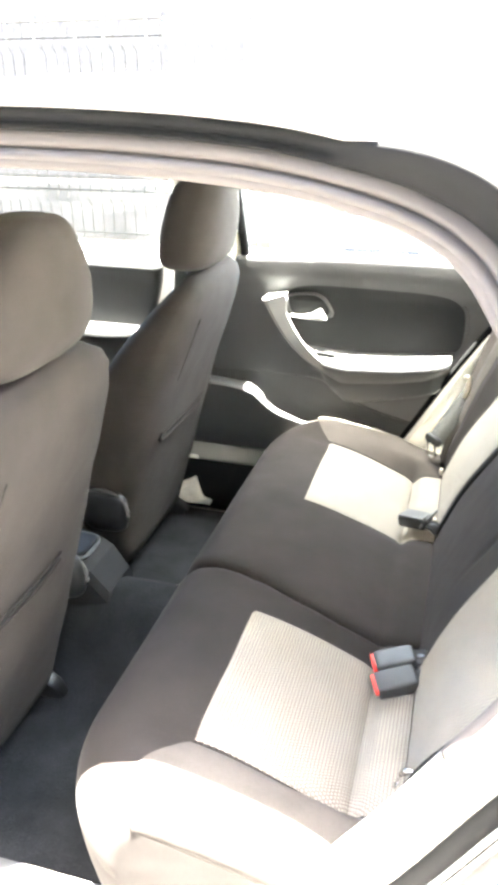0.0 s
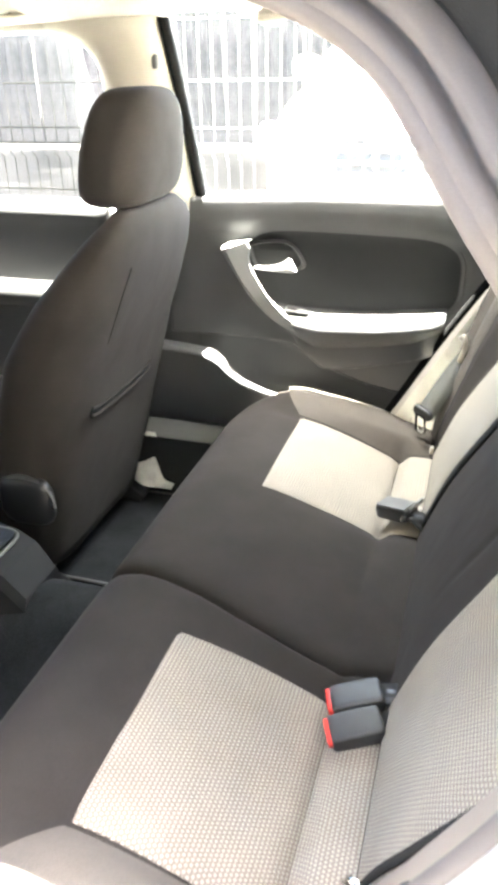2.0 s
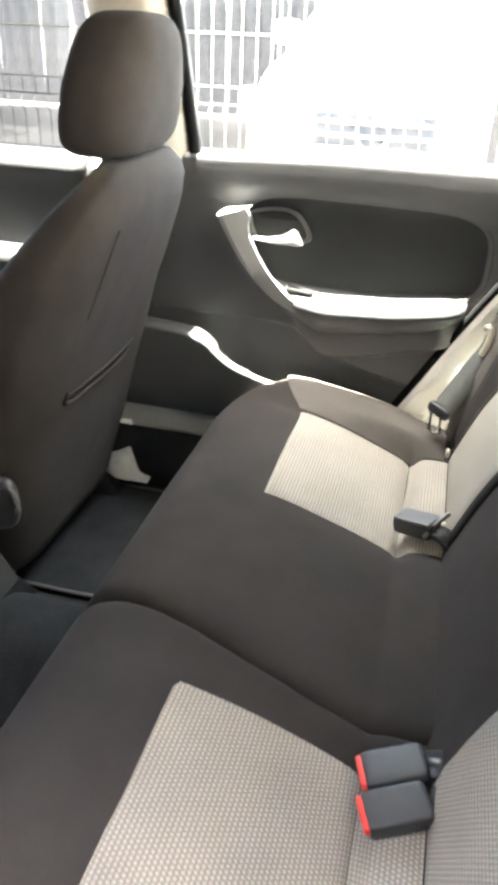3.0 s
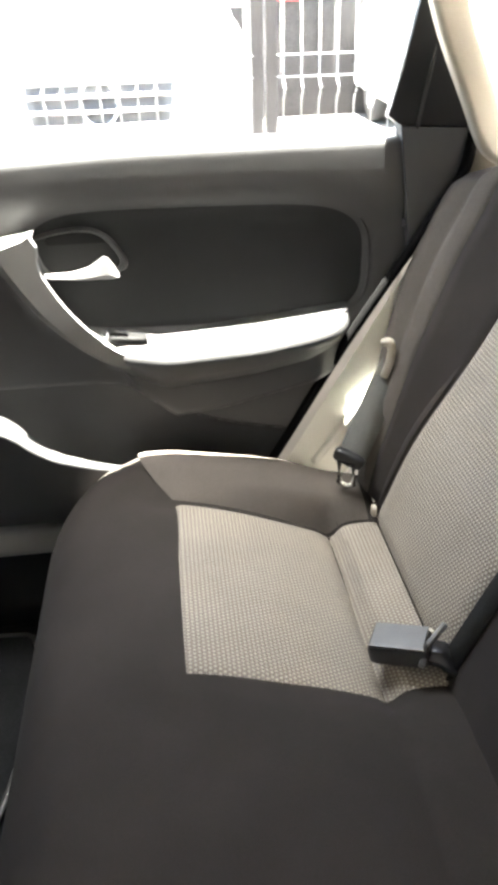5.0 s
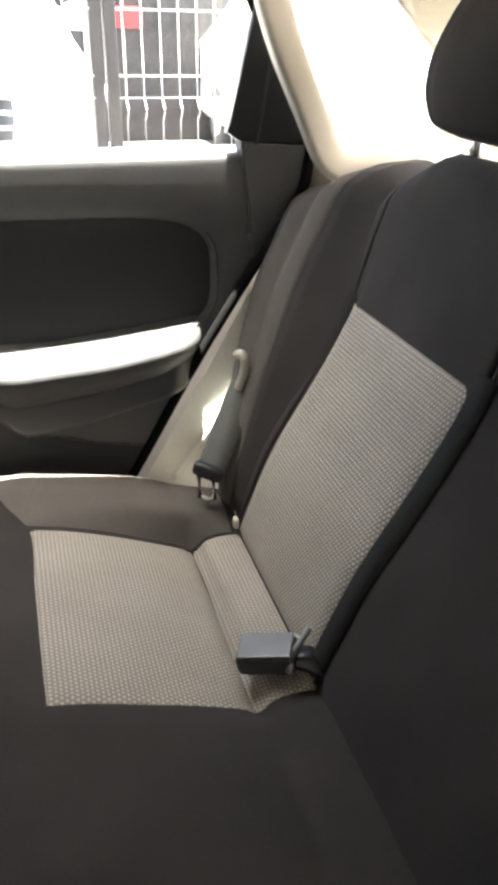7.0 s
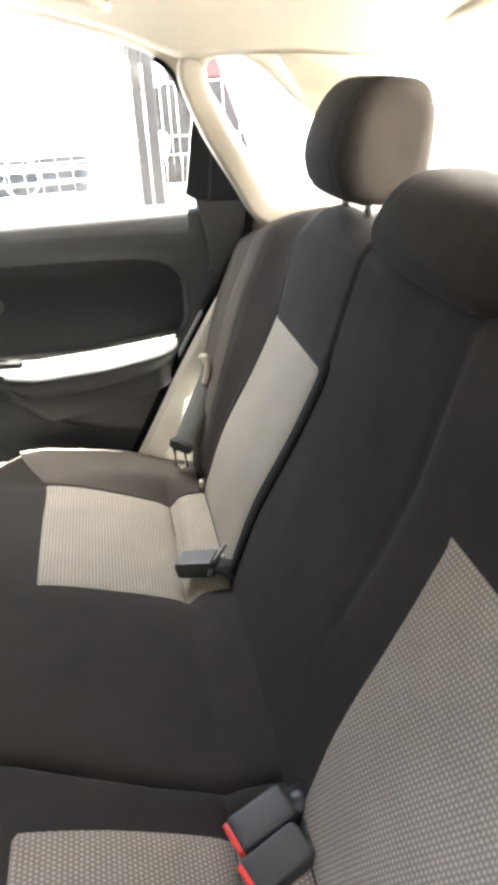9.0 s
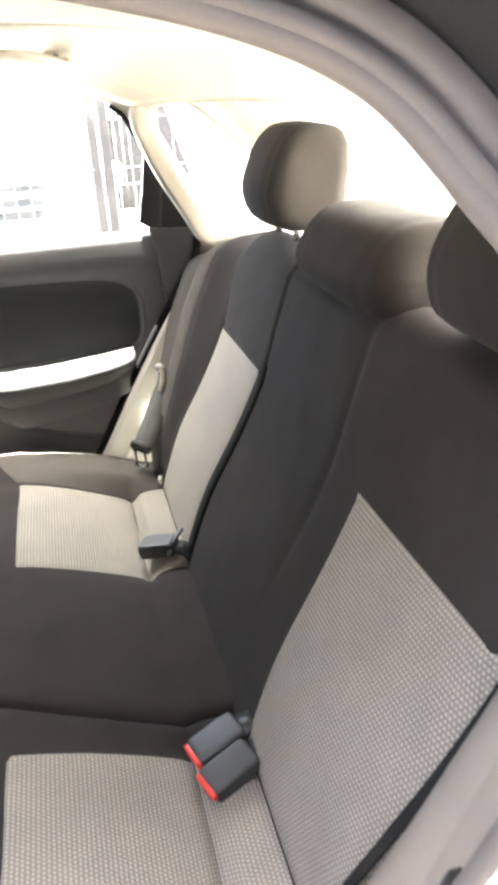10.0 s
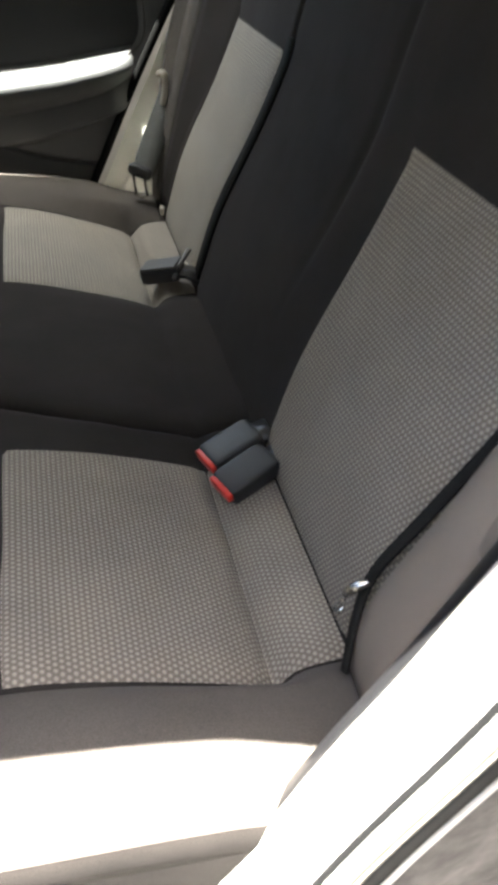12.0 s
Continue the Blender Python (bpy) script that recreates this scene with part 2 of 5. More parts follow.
def smooth_line(pts, n):
    """Catmull-Rom line through the points, n per piece."""
    p = [Vector(q) for q in pts]
    p = [p[0] * 2 - p[1]] + p + [p[-1] * 2 - p[-2]]
    out = []
    for i in range(1, len(p) - 2):
        for k in range(n):
            t = k / n
            out.append(0.5 * (2 * p[i] + (p[i + 1] - p[i - 1]) * t + (2 * p[i - 1] - 5 * p[i] + 4 * p[i + 1] - p[i + 2]) * t * t
                              + (3 * p[i] - p[i - 1] - 3 * p[i + 1] + p[i + 2]) * t ** 3))
    out.append(p[-2])
    return out


def loft(rings, caps=True, closed=True, loop=False):
    n = len(rings[0])
    verts = [v for r in rings for v in r]
    faces = []
    for i in range(len(rings) if loop else len(rings) - 1):
        a, b = i * n, ((i + 1) % len(rings)) * n
        for j in range(n if closed else n - 1):
            k = (j + 1) % n
            faces.append((a + j, a + k, b + k, b + j))
    if caps and closed and not loop:
        faces.append(tuple(range(n)))
        faces.append(tuple(range(len(verts) - n, len(verts))))
    return verts, faces


def sheet(fn, nu, nv, thick=0.0, away=None):
    """A grid of points fn(u, v); with thick, its back lies that far along away."""
    g = [[Vector(fn(i / nu, j / nv)) for j in range(nv + 1)] for i in range(nu + 1)]
    verts = [p for r in g for p in r]
    w = nv + 1
    faces = [(i * w + j, i * w + j + 1, (i + 1) * w + j + 1, (i + 1) * w + j) for i in range(nu) for j in range(nv)]
    if thick:
        off = len(verts)
        verts = verts + [p + Vector(away) * thick for p in verts]
        faces += [tuple(off + k for k in reversed(f)) for f in faces[:nu * nv]]
        rim = [(0, j) for j in range(nv)] + [(i, nv) for i in range(nu)] + [(nu, j) for j in range(nv, 0, -1)] + [(i, 0) for i in range(nu, 0, -1)]
        ids = [i * w + j for i, j in rim]
        for k in range(len(ids)):
            a, b = ids[k], ids[(k + 1) % len(ids)]
            faces.append((a, off + a, off + b, b))
    return verts, faces


def tube(pts, r, sides=8, squash=1.0, loop=False):
    """A round bar along a line of points; r may be a list."""
    pts = [Vector(p) for p in pts]
    rings = []
    up = Vector((0.0, 0.0, 1.0))
    for i, p in enumerate(pts):
        if loop:
            d = pts[(i + 1) % len(pts)] - pts[i - 1]
        else:
            d = pts[min(i + 1, len(pts) - 1)] - pts[max(i - 1, 0)]
        d.normalize()
        a = d.cross(up)
        if a.length < 1e-3:
            a = d.cross(Vector((1.0, 0.0, 0.0)))
        a.normalize()
        b = d.cross(a)
        rr = r[i] if isinstance(r, (list, tuple)) else r
        rings.append([p + a * math.cos(2 * math.pi * k / sides) * rr + b * math.sin(2 * math.pi * k / sides) * rr * squash for k in range(sides)])
    return loft(rings, loop=loop)


def strap(pts, across, width, thick=0.0014):
    """A flat belt along points; across: its width direction at each point or one for all."""
    pts = [Vector(p) for p in pts]
    rings = []
    for i, p in enumerate(pts):
        d = (pts[min(i + 1, len(pts) - 1)] - pts[max(i - 1, 0)]).normalized()
        a = Vector(across[i] if isinstance(across, list) else across)
        a = (a - d * a.dot(d)).normalized()
        n = d.cross(a)
        rings.append([p + a * width / 2 + n * thick, p - a * width / 2 + n * thick, p - a * width / 2 - n * thick, p + a * width / 2 - n * thick])
    return loft(rings)


def pillow(hx, hy, hz, e1=0.45, e2=0.5, nu=28, nv=20, shape=None):
    """A superellipsoid: a padded block with full, rounded edges."""
    def sp(c, e):
        return math.copysign(abs(c) ** e, c)
    rings = []
    for i in range(1, nv):
        ph = -math.pi / 2 + math.pi * i / nv
        ring = []
        for j in range(nu):
            th = 2 * math.pi * j / nu
            p = Vector((hx * sp(math.cos(ph), e1) * sp(math.cos(th), e2), hy * sp(math.cos(ph), e1) * sp(math.sin(th), e2), hz * sp(math.sin(ph), e1)))
            ring.append(shape(p) if shape else p)
        rings.append(ring)
    return loft(rings)


def block(sx, sy, sz, bevel=0.004, seg=2, taper=None):
    """A box on its base centre with rounded edges."""
    bm = bmesh.new()
    bmesh.ops.create_cube(bm, size=1.0)
    for v in bm.verts:
        v.co = Vector((v.co.x * sx, v.co.y * sy, (v.co.z + 0.5) * sz))
        if taper and v.co.z > sz / 2:
            v.co.x *= taper[0]
            v.co.y *= taper[1]
    if bevel:
        bmesh.ops.bevel(bm, geom=bm.edges[:], offset=bevel, segments=seg, profile=0.6, affect="EDGES")
    bmesh.ops.recalc_face_normals(bm, faces=bm.faces)
    for f in bm.faces:
        f.smooth = False
    return bm


def plate(outline, y0, y1, bevel=0.004, seg=2, axis="y"):
    """An outline of (x, z) pulled out from y0 to y1, with rounded edges."""
    bm = bmesh.new()
    if axis == "y":
        at = lambda a, b, d: (a, d, b)
    elif axis == "z":
        at = lambda a, b, d: (a, b, d)
    else:
        at = lambda a, b, d: (d, a, b)
    lo = [bm.verts.new(at(p[0], p[1], y0)) for p in outline]
    hi = [bm.verts.new(at(p[0], p[1], y1)) for p in outline]
    n = len(outline)
    bm.faces.new(lo)
    bm.faces.new(hi)
    for i in range(n):
        bm.faces.new((lo[i], lo[(i + 1) % n], hi[(i + 1) % n], hi[i]))
    bmesh.ops.recalc_face_normals(bm, faces=bm.faces)
    if bevel:
        es = [e for e in bm.edges if (e.verts[0] in lo) == (e.verts[1] in lo)]
        bmesh.ops.bevel(bm, geom=es, offset=bevel, segments=seg, profile=0.6, affect="EDGES")
    for f in bm.faces:
        f.smooth = len(f.verts) == 4 and n > 12
    return bm


def bump01(x):
    x = min(1.0, max(0.0, x))
    return x * x * (3 - 2 * x)


# ---- ground ----
GROUND = -0.06
gr = part("ground", mesh_of("ground", [(-400, -400, GROUND), (400, -400, GROUND), (400, 400, GROUND), (-400, 400, GROUND)], [(0, 1, 2, 3)], False), ASPHALT)
tagged(gr, "dusty grey asphalt yard under the car", "ground", kind="structure")

# ---- the car: shell ----
car = thing("car", "pale silver hatchback with its rear door open", "car", at=(0, 0, GROUND))


def car_part(name, vf, material, label="", smooth=True):
    me = mesh_of(name, vf[0], vf[1], smooth) if isinstance(vf, tuple) else vf
    return part(name, me, material, car, label, Matrix.Translation((0, 0, -GROUND)))


def half_width(x):
    """Half the roof's width at x."""
    return lerp([(-1.6, 0.46), (-0.8, 0.515), (0.1, 0.52), (0.5, 0.50), (0.9, 0.46)], x)


def roof_z(x, y):
    return lerp([(-1.6, 1.16), (-1.1, 1.30), (-0.7, 1.375), (-0.2, 1.39), (0.2, 1.378), (0.45, 1.355), (0.70, 1.315)], x) - 0.10 * y * y


def roof_half(x):
    """The outer skin's half width, broader over the rear quarters."""
    return half_width(x) + lerp([(-0.05, 0.006), (0.17, 0.008), (0.23, 0.034), (0.32, 0.05), (0.5, 0.03), (0.7, 0.01)], x)


car_part("roof", sheet(lambda u, v: (-1.15 + u * 1.83, (v * 2 - 1) * roof_half(-1.15 + u * 1.83), roof_z(-1.15 + u * 1.83, (v * 2 - 1) * 0.6)), 26, 16, 0.012, (0, 0, -1)), PAINT)
car_part("headliner", sheet(lambda u, v: (-1.10 + u * 1.76, (v * 2 - 1) * (half_width(-1.1 + u * 1.76) - 0.02 - 0.03 * bump01((-1.1 + u * 1.76 - 0.1) / 0.15)), roof_z(-1.10 + u * 1.76, (v * 2 - 1) * 0.6) - 0.018 - 0.006 * abs(v * 2 - 1) ** 8), 28, 30, 0.006, (0, 0, 1)), LINER, "beige cloth headliner")

# the near side's door opening: its edge in x and z
EDGE = [(-0.42, 0.40), (-0.46, 0.62), (-0.47, 0.85), (-0.46, 1.05), (-0.42, 1.240), (-0.33, 1.292), (-0.20, 1.306), (-0.05, 1.305), (0.08, 1.297), (0.16, 1.285), (0.225, 1.268),
        (0.268, 1.244), (0.300, 1.204), (0.335, 1.153), (0.368, 1.08), (0.385, 1.02), (0.378, 0.955), (0.350, 0.885), (0.304, 0.80), (0.256, 0.71), (0.207, 0.63), (0.150, 0.53), (0.08, 0.44), (-0.02, 0.40), (-0.2, 0.39)]
edge = smooth_line([(x, 0, z) for x, z in EDGE + EDGE[:1]], 10)[:-1]


def outwards(i):
    d = edge[(i + 1) % len(edge)] - edge[i - 1]
    d.normalize()
    return Vector((-d.z, 0, d.x))


def edge_y(z):
    """Where the opening's inner edge stands: the body leans in towards the roof."""
    return -lerp([(0.3, 0.61), (0.6, 0.602), (1.0, 0.60), (1.19, 0.592), (1.26, 0.555), (1.32, 0.516)], z)


def ring_strip(section, name, material, label="", only=None):
    """Sweeps a section of (out of the opening, towards the outside) round the door opening."""
    rings = []
    for i, p in enumerate(edge):
        n = outwards(i)
        lean = 0.40 * bump01((p.z - 1.10) / 0.12) * max(0.0, n.z)
        rings.append([Vector((p.x, edge_y(p.z), p.z)) + n * a + Vector((0, lean * a - b, 0)) for a, b in section])
    if only:
        keep = [bool(only(p)) for p in edge]
        first = next(i for i in range(len(edge)) if keep[i] and not keep[i - 1])
        order = [(first + k) % len(edge) for k in range(len(edge))]
        run = []
        for i in order:
            if not keep[i]:
                break
            run.append(rings[i])
        rings = run
        return car_part(name, loft(rings), material, label)
    return car_part(name, loft(rings, loop=True), material, label)


def round_section(cx, cy, r, n=10, squash=1.0):
    return [(cx + r * math.cos(2 * math.pi * k / n), cy + r * squash * math.sin(2 * math.pi * k / n)) for k in range(n)]


ring_strip(round_section(0.003, 0.0, 0.008, 12, 1.2), "door_seal", RUBBER, "taupe rubber door seal", lambda p: p.z > 0.80 or p.x < 0.05)
ring_strip([(0.0, 0.002), (0.003, 0.010), (0.007, 0.0125), (0.0105, 0.0115), (0.0115, 0.006), (0.013, 0.006), (0.0145, 0.012), (0.019, 0.0145), (0.026, 0.0145), (0.030, 0.012), (0.030, 0.002), (0.012, 0.0)], "door_seal", RUBBER, "broad taupe door seal", lambda p: p.z > 0.98)
LOW = lambda p: p.z < 1.06
# painted edge and the grey trim strip inside it, beside the seat's flank
ARCH = lambda p: p.z < 0.81 and p.x > 0.05
ring_strip([(-0.0035, -0.005), (-0.0045, 0.000), (-0.001, 0.006), (0.006, 0.006), (0.006, -0.005)], "door_jamb", PAINT, "painted inner edge of the jamb", ARCH)
# the strip's shade is put into its near-black colour, as sun reaches it here
ring_strip([(-0.003, -0.0045), (-0.001, -0.011), (0.004, -0.019), (0.012, -0.025), (0.024, -0.028), (0.024, -0.0045)], "sill_trim", BLACKP, "smooth trim strip beside the seat, shade put into its black", ARCH)
ring_strip([(-0.001, 0.004), (0.002, 0.016), (0.006, 0.034), (0.009, 0.045), (0.014, 0.049), (0.0195, 0.050), (0.0195, 0.040), (0.008, 0.01)], "door_jamb", PAINT, "painted door jamb", LOW)
ring_strip([(0.0072, 0.0405), (0.0086, 0.0448), (0.0093, 0.0452), (0.0088, 0.040)], "panel_joint", BLACKR, "thin dark panel joint", LOW)
ring_strip([(0.0185, 0.044), (0.0195, 0.0502), (0.0245, 0.0506), (0.0245, 0.044)], "drip_seal", TAUPE, "taupe rubber strip", LOW)
ring_strip([(0.024, 0.044), (0.0245, 0.0516), (0.0275, 0.0516), (0.0285, 0.044)], "jamb_lip", BEIGE, "pale inner lip of the jamb", LOW)
ring_strip([(0.0275, 0.040), (0.0285, 0.0495), (0.042, 0.0475), (0.055, 0.0465), (0.055, 0.036)], "drip_seal", BLACKR, "broad dark rubber strip", LOW)
ring_strip([(0.054, 0.038), (0.055, 0.0478), (0.0575, 0.0492), (0.061, 0.0480), (0.061, 0.038)], "jamb_lip", PAINT, "bright outer lip of the jamb", LOW)
ring_strip([(0.0605, 0.036), (0.061, 0.0465), (0.065, 0.0455), (0.068, 0.042), (0.066, 0.034)], "drip_seal", BLACKR, "thin black edge strip", LOW)
ring_strip([(0.028, 0.006), (0.030, 0.014), (0.036, 0.017), (0.046, 0.015), (0.046, 0.0)], "door_jamb", BLACKR, "black upper door jamb", lambda p: p.z > 1.0)
ring_strip([(0.031, 0.010), (0.034, 0.018), (0.040, 0.020), (0.047, 0.018), (0.045, 0.006)], "drip_seal", BLACKR, "black rubber strip", lambda p: p.z > 0.99)
# broad flange of the upper rear corner, out to the body side
flange = []
for i, p in enumerate(edge):
    if p.z > 1.0 and p.x > -0.2:
        n = outwards(i)
        far_out = 0.006 + 0.042 * bump01((p.x - 0.13) / 0.12)
        q = Vector((p.x, edge_y(p.z), p.z))
        flange.append([q + n * a + Vector((0, -b, 0)) for a, b in ((0.026, 0.002), (0.029, 0.010), (0.031 + 0.25 * far_out, far_out * 0.6), (0.036 + 0.4 * far_out, far_out), (0.044 + 0.4 * far_out, far_out), (0.048, 0.002))])
car_part("door_jamb", loft(flange), BLACKR, "broad dark flange of the door opening")
# roof skin that runs down to the flange
drop = []
for f in flange:
    a = f[4]
    if a.z > 1.20 and a.x > 0.0:
        c = Vector((a.x, -half_width(a.x) + 0.01, roof_z(a.x, 0.5) + 0.001))
        m = a.lerp(c, 0.5) + Vector((0, -0.006, 0.008))
        drop.append([a, m, c, c - Vector((0, 0, 0.008)), m - Vector((0, 0, 0.008)), a - Vector((0, -0.004, 0.006))])
car_part("roof_side", loft(drop), PAINT)
# the skin behind and below the opening
skin_rings = []
for i, p in enumerate(edge):
    n = outwards(i)
    q = Vector((p.x, edge_y(p.z), p.z))
    # the wheel arch cuts the skin away below and behind the seat
    arch = bump01((p.x - 0.02) / 0.08) * bump01((0.86 - p.z) / 0.06)
    grow = 0.006 + (0.254 - 0.13 * bump01((0.1 - p.x) / 0.3)) * bump01((1.2 - p.z) / 0.15) * (1 - arch)
    deep = 0.040 - 0.026 * bump01((p.z - 0.98) / 0.15)
    a0 = 0.066 - 0.020 * bump01((p.z - 1.0) / 0.15)
    o = [q + n * a0 + Vector((0, -deep, 0)), q + n * (a0 + 0.004 + grow * 0.5) + Vector((0, -deep - 0.012 * (1 - arch), 0)), q + n * (a0 + 0.004 + grow) + Vector((0, -deep - 0.006 * (1 - arch), 0)),
         q + n * (a0 + 0.004 + grow) + Vector((0, -deep + 0.02, 0)), q + n * (a0 - 0.004) + Vector((0, -deep + 0.03, 0))]
    skin_rings.append(o)
# added mottled grey sheet that fills the view beyond the lower jamb
arch_rings = []
for i, p in enumerate(edge):
    if p.x > 0.0 and 0.40 < p.z < 0.90:
        n = outwards(i)
        q = Vector((p.x, edge_y(p.z), p.z))
        arch_rings.append([q + n * a + Vector((0, -b, 0)) for a, b in ((0.064, 0.034), (0.12, 0.030), (0.24, 0.020), (0.34, 0.000), (0.34, -0.012), (0.064, 0.020))])
car_part("lower_side_sheet", loft(arch_rings), MOTTLED_GREY, "mottled grey sheet added beyond the lower jamb")
car_part("body_side", loft(skin_rings, loop=True), PAINT, "pale silver body side")

# near side inner trims round the rear seat
car_part("sill_trim", plate([(-0.40, 0.30), (0.10, 0.30), (0.08, 0.40), (-0.02, 0.395), (-0.38, 0.385)], -0.63, -0.56, 0.008), GREYP, "grey plastic sill trim")

# floor, tunnel and under the seat
car_part("floor_carpet", sheet(lambda u, v: (-1.3 + u * 1.5, -0.65 + v * 1.30, 0.285 + 0.170 * bump01(1 - abs(-0.64 + v * 1.28) / 0.23) + 0.004 * noise.noise(Vector((u * 40, v * 35, 0)))), 50, 60, 0.03, (0, 0, -1)), CARPET, "charcoal carpet with a raised tunnel")
car_part("carpet_edge", tube(smooth_line([(-0.62, -0.17, 0.315), (-0.50, -0.155, 0.312), (-0.40, -0.16, 0.316), (-0.28, -0.14, 0.32)], 6), 0.004, 6), ROUGH_WHITE, "pale bound carpet edge")
car_part("underbody", sheet(lambda u, v: (-1.9 + u * 2.05, -0.70 + v * 1.4, 0.20), 2, 2, 0.06, (0, 0, -1)), BLACKR)
# front bulkhead and rear end, which close the cabin
car_part("bulkhead", sheet(lambda u, v: (-1.55 + 0.12 * v, -0.68 + u * 1.36, 0.25 + v * 0.80), 4, 4, 0.05, (-1, 0, 0)), TRIM)
car_part("windscreen", sheet(lambda u, v: (-1.68 + 0.55 * v, (-1 + 2 * u) * (0.66 - 0.12 * v), 0.95 + 0.36 * v - 0.02 * (2 * u - 1) ** 2), 8, 6, 0.005, (0, 0, 1)), FRONT_DIM)
car_part("rear_panel", sheet(lambda u, v: (1.06 + 0.05 * (1 - v), -0.66 + u * 1.32, 0.25 + v * 0.74), 4, 4, 0.05, (1, 0, 0)), PAINT)
car_part("parcel_shelf", sheet(lambda u, v: (0.585 + u * 0.47, -0.60 + v * 1.2, 0.985 + 0.012 * u), 6, 6, 0.02, (0, 0, -1)), SILL, "grey parcel shelf")
car_part("rear_window", sheet(lambda u, v: (0.67 + u * 0.40, (-1 + 2 * v) * (0.51 + 0.07 * u), 1.295 - 0.29 * u + 0.02 * math.sin(math.pi * u)), 8, 8, 0.004, (0, 0, 1)), DUSTY, "sloping dusty rear window")
car_part("rear_header", tube([(0.665, -0.50 + 1.0 * k / 12, 1.295 - 0.03 * abs(k / 6 - 1) ** 2) for k in range(13)], 0.018, 8, 0.6), LINER)

# ---- far side shell ----
def glass_y(z):
    """The far side glass: it leans in towards the roof."""
    return lerp([(0.95, 0.675), (1.03, 0.655), (1.2, 0.595), (1.36, 0.525)], z)


# upper rail of the far side, with the window openings below it
RAIL = [(-1.05, 1.272), (-0.75, 1.303), (-0.45, 1.306), (-0.38, 1.312), (-0.30, 1.332), (-0.2, 1.335), (0.0, 1.322), (0.12, 1.297), (0.20, 1.272), (0.255, 1.251), (0.285, 1.230), (0.307, 1.192), (0.352, 1.12), (0.390, 1.05), (0.410, 0.985), (0.420, 0.93)]


rail = smooth_line([(x, 0, z) for x, z in RAIL], 5)
rings = []
for i, p in enumerate(rail):
    d = (rail[min(i + 1, len(rail) - 1)] - rail[max(i - 1, 0)]).normalized()
    n = Vector((-d.z, 0, d.x)) * -1
    n = n if n.z > 0 else -n
    w = lerp([(-1.1, 0.06), (-0.42, 0.06), (-0.30, 0.05), (0.05, 0.05), (0.2, 0.050), (0.28, 0.036), (0.31, 0.022), (0.36, 0.020), (0.39, 0.026), (0.42, 0.045)], p.x)
    y = glass_y(p.z)
    a, b, c = Vector((p.x, y - 0.004, p.z)), Vector((p.x, y - 0.022, p.z)) + n * 0.010, Vector((p.x, y - 0.050, p.z)) + n * w
    rings.append([a, b, Vector((p.x, y - 0.036, p.z)) + n * w * 0.55, c, c + Vector((0, 0.03, 0)) + n * 0.015, Vector((p.x, y + 0.014, p.z)) + n * 0.02, Vector((p.x, y + 0.014, p.z))])
car_part("pillar_trim", loft(rings), BEIGE, "beige plastic roof rail and rear pillar trim")
car_part("window_seal", tube([Vector((p.x, glass_y(p.z) - 0.008, p.z - 0.004)) for p in rail if p.x > 0.26], 0.0045, 6), BLACKR, "black window seal")
# rear of the far pillar: side glass edge and its frame
car_part("quarter_glass", sheet(lambda u, v: (lerp([(0, 0.335), (1, 0.44)], v) + u * lerp([(0, 0.33), (1, 0.60)], v), 0.525 + 0.075 * v - 0.02 * u, 1.285 - 0.28 * v), 6, 6, 0.004, (0, 1, 0)), DUSTY)
car_part("rear_pillar", tube([(0.67, 0.51, 1.29), (0.85, 0.555, 1.17), (1.06, 0.59, 1.01)], 0.016, 8), BEIGE)
car_part("rear_pillar", tube([(0.67, -0.51, 1.29), (0.85, -0.555, 1.17), (1.06, -0.59, 1.01)], 0.016, 8), BEIGE)
car_part("quarter_glass", sheet(lambda u, v: (lerp([(0, 0.40), (1, 0.52)], v) + u * lerp([(0, 0.27), (1, 0.52)], v), -0.525 - 0.075 * v + 0.02 * u, 1.275 - 0.26 * v), 6, 6, 0.004, (0, -1, 0)), DUSTY)
# trim that frames the far quarter window with a rounded corner
FRAME = smooth_line([(0.640, 0.585, 1.078), (0.602, 0.588, 1.060), (0.565, 0.590, 1.044), (0.520, 0.591, 1.026), (0.480, 0.591, 1.016), (0.454, 0.591, 1.0145), (0.438, 0.589, 1.0215), (0.428, 0.586, 1.035), (0.409, 0.579, 1.068), (0.364, 0.558, 1.143), (0.333, 0.539, 1.213), (0.336, 0.535, 1.230), (0.346, 0.532, 1.239), (0.385, 0.532, 1.241), (0.412, 0.534, 1.229), (0.436, 0.539, 1.209), (0.478, 0.551, 1.174), (0.540, 0.568, 1.122), (0.590, 0.580, 1.086)], 5)
rings = []
for i, c in enumerate(FRAME):
    d = (FRAME[min(i + 1, len(FRAME) - 1)] - FRAME[max(i - 1, 0)]).normalized()
    o = Vector((d.z, 0, -d.x)) * -1
    rings.append([c + Vector((0, 0.010, 0)), c + Vector((0, 0.001, 0)), c + o * 0.002 + Vector((0, -0.002, 0)), c + o * 0.005 + Vector((0, -0.0035, 0)), c + o * 0.012 + Vector((0, -0.004, 0)), c + o * 0.030 + Vector((0, -0.004, 0)), c + o * 0.036 + Vector((0, -0.003, 0)), c + o * 0.040 + Vector((0, 0.010, 0))])
car_part("quarter_frame", loft(rings), BEIGE, "beige plastic frame of the quarter window")
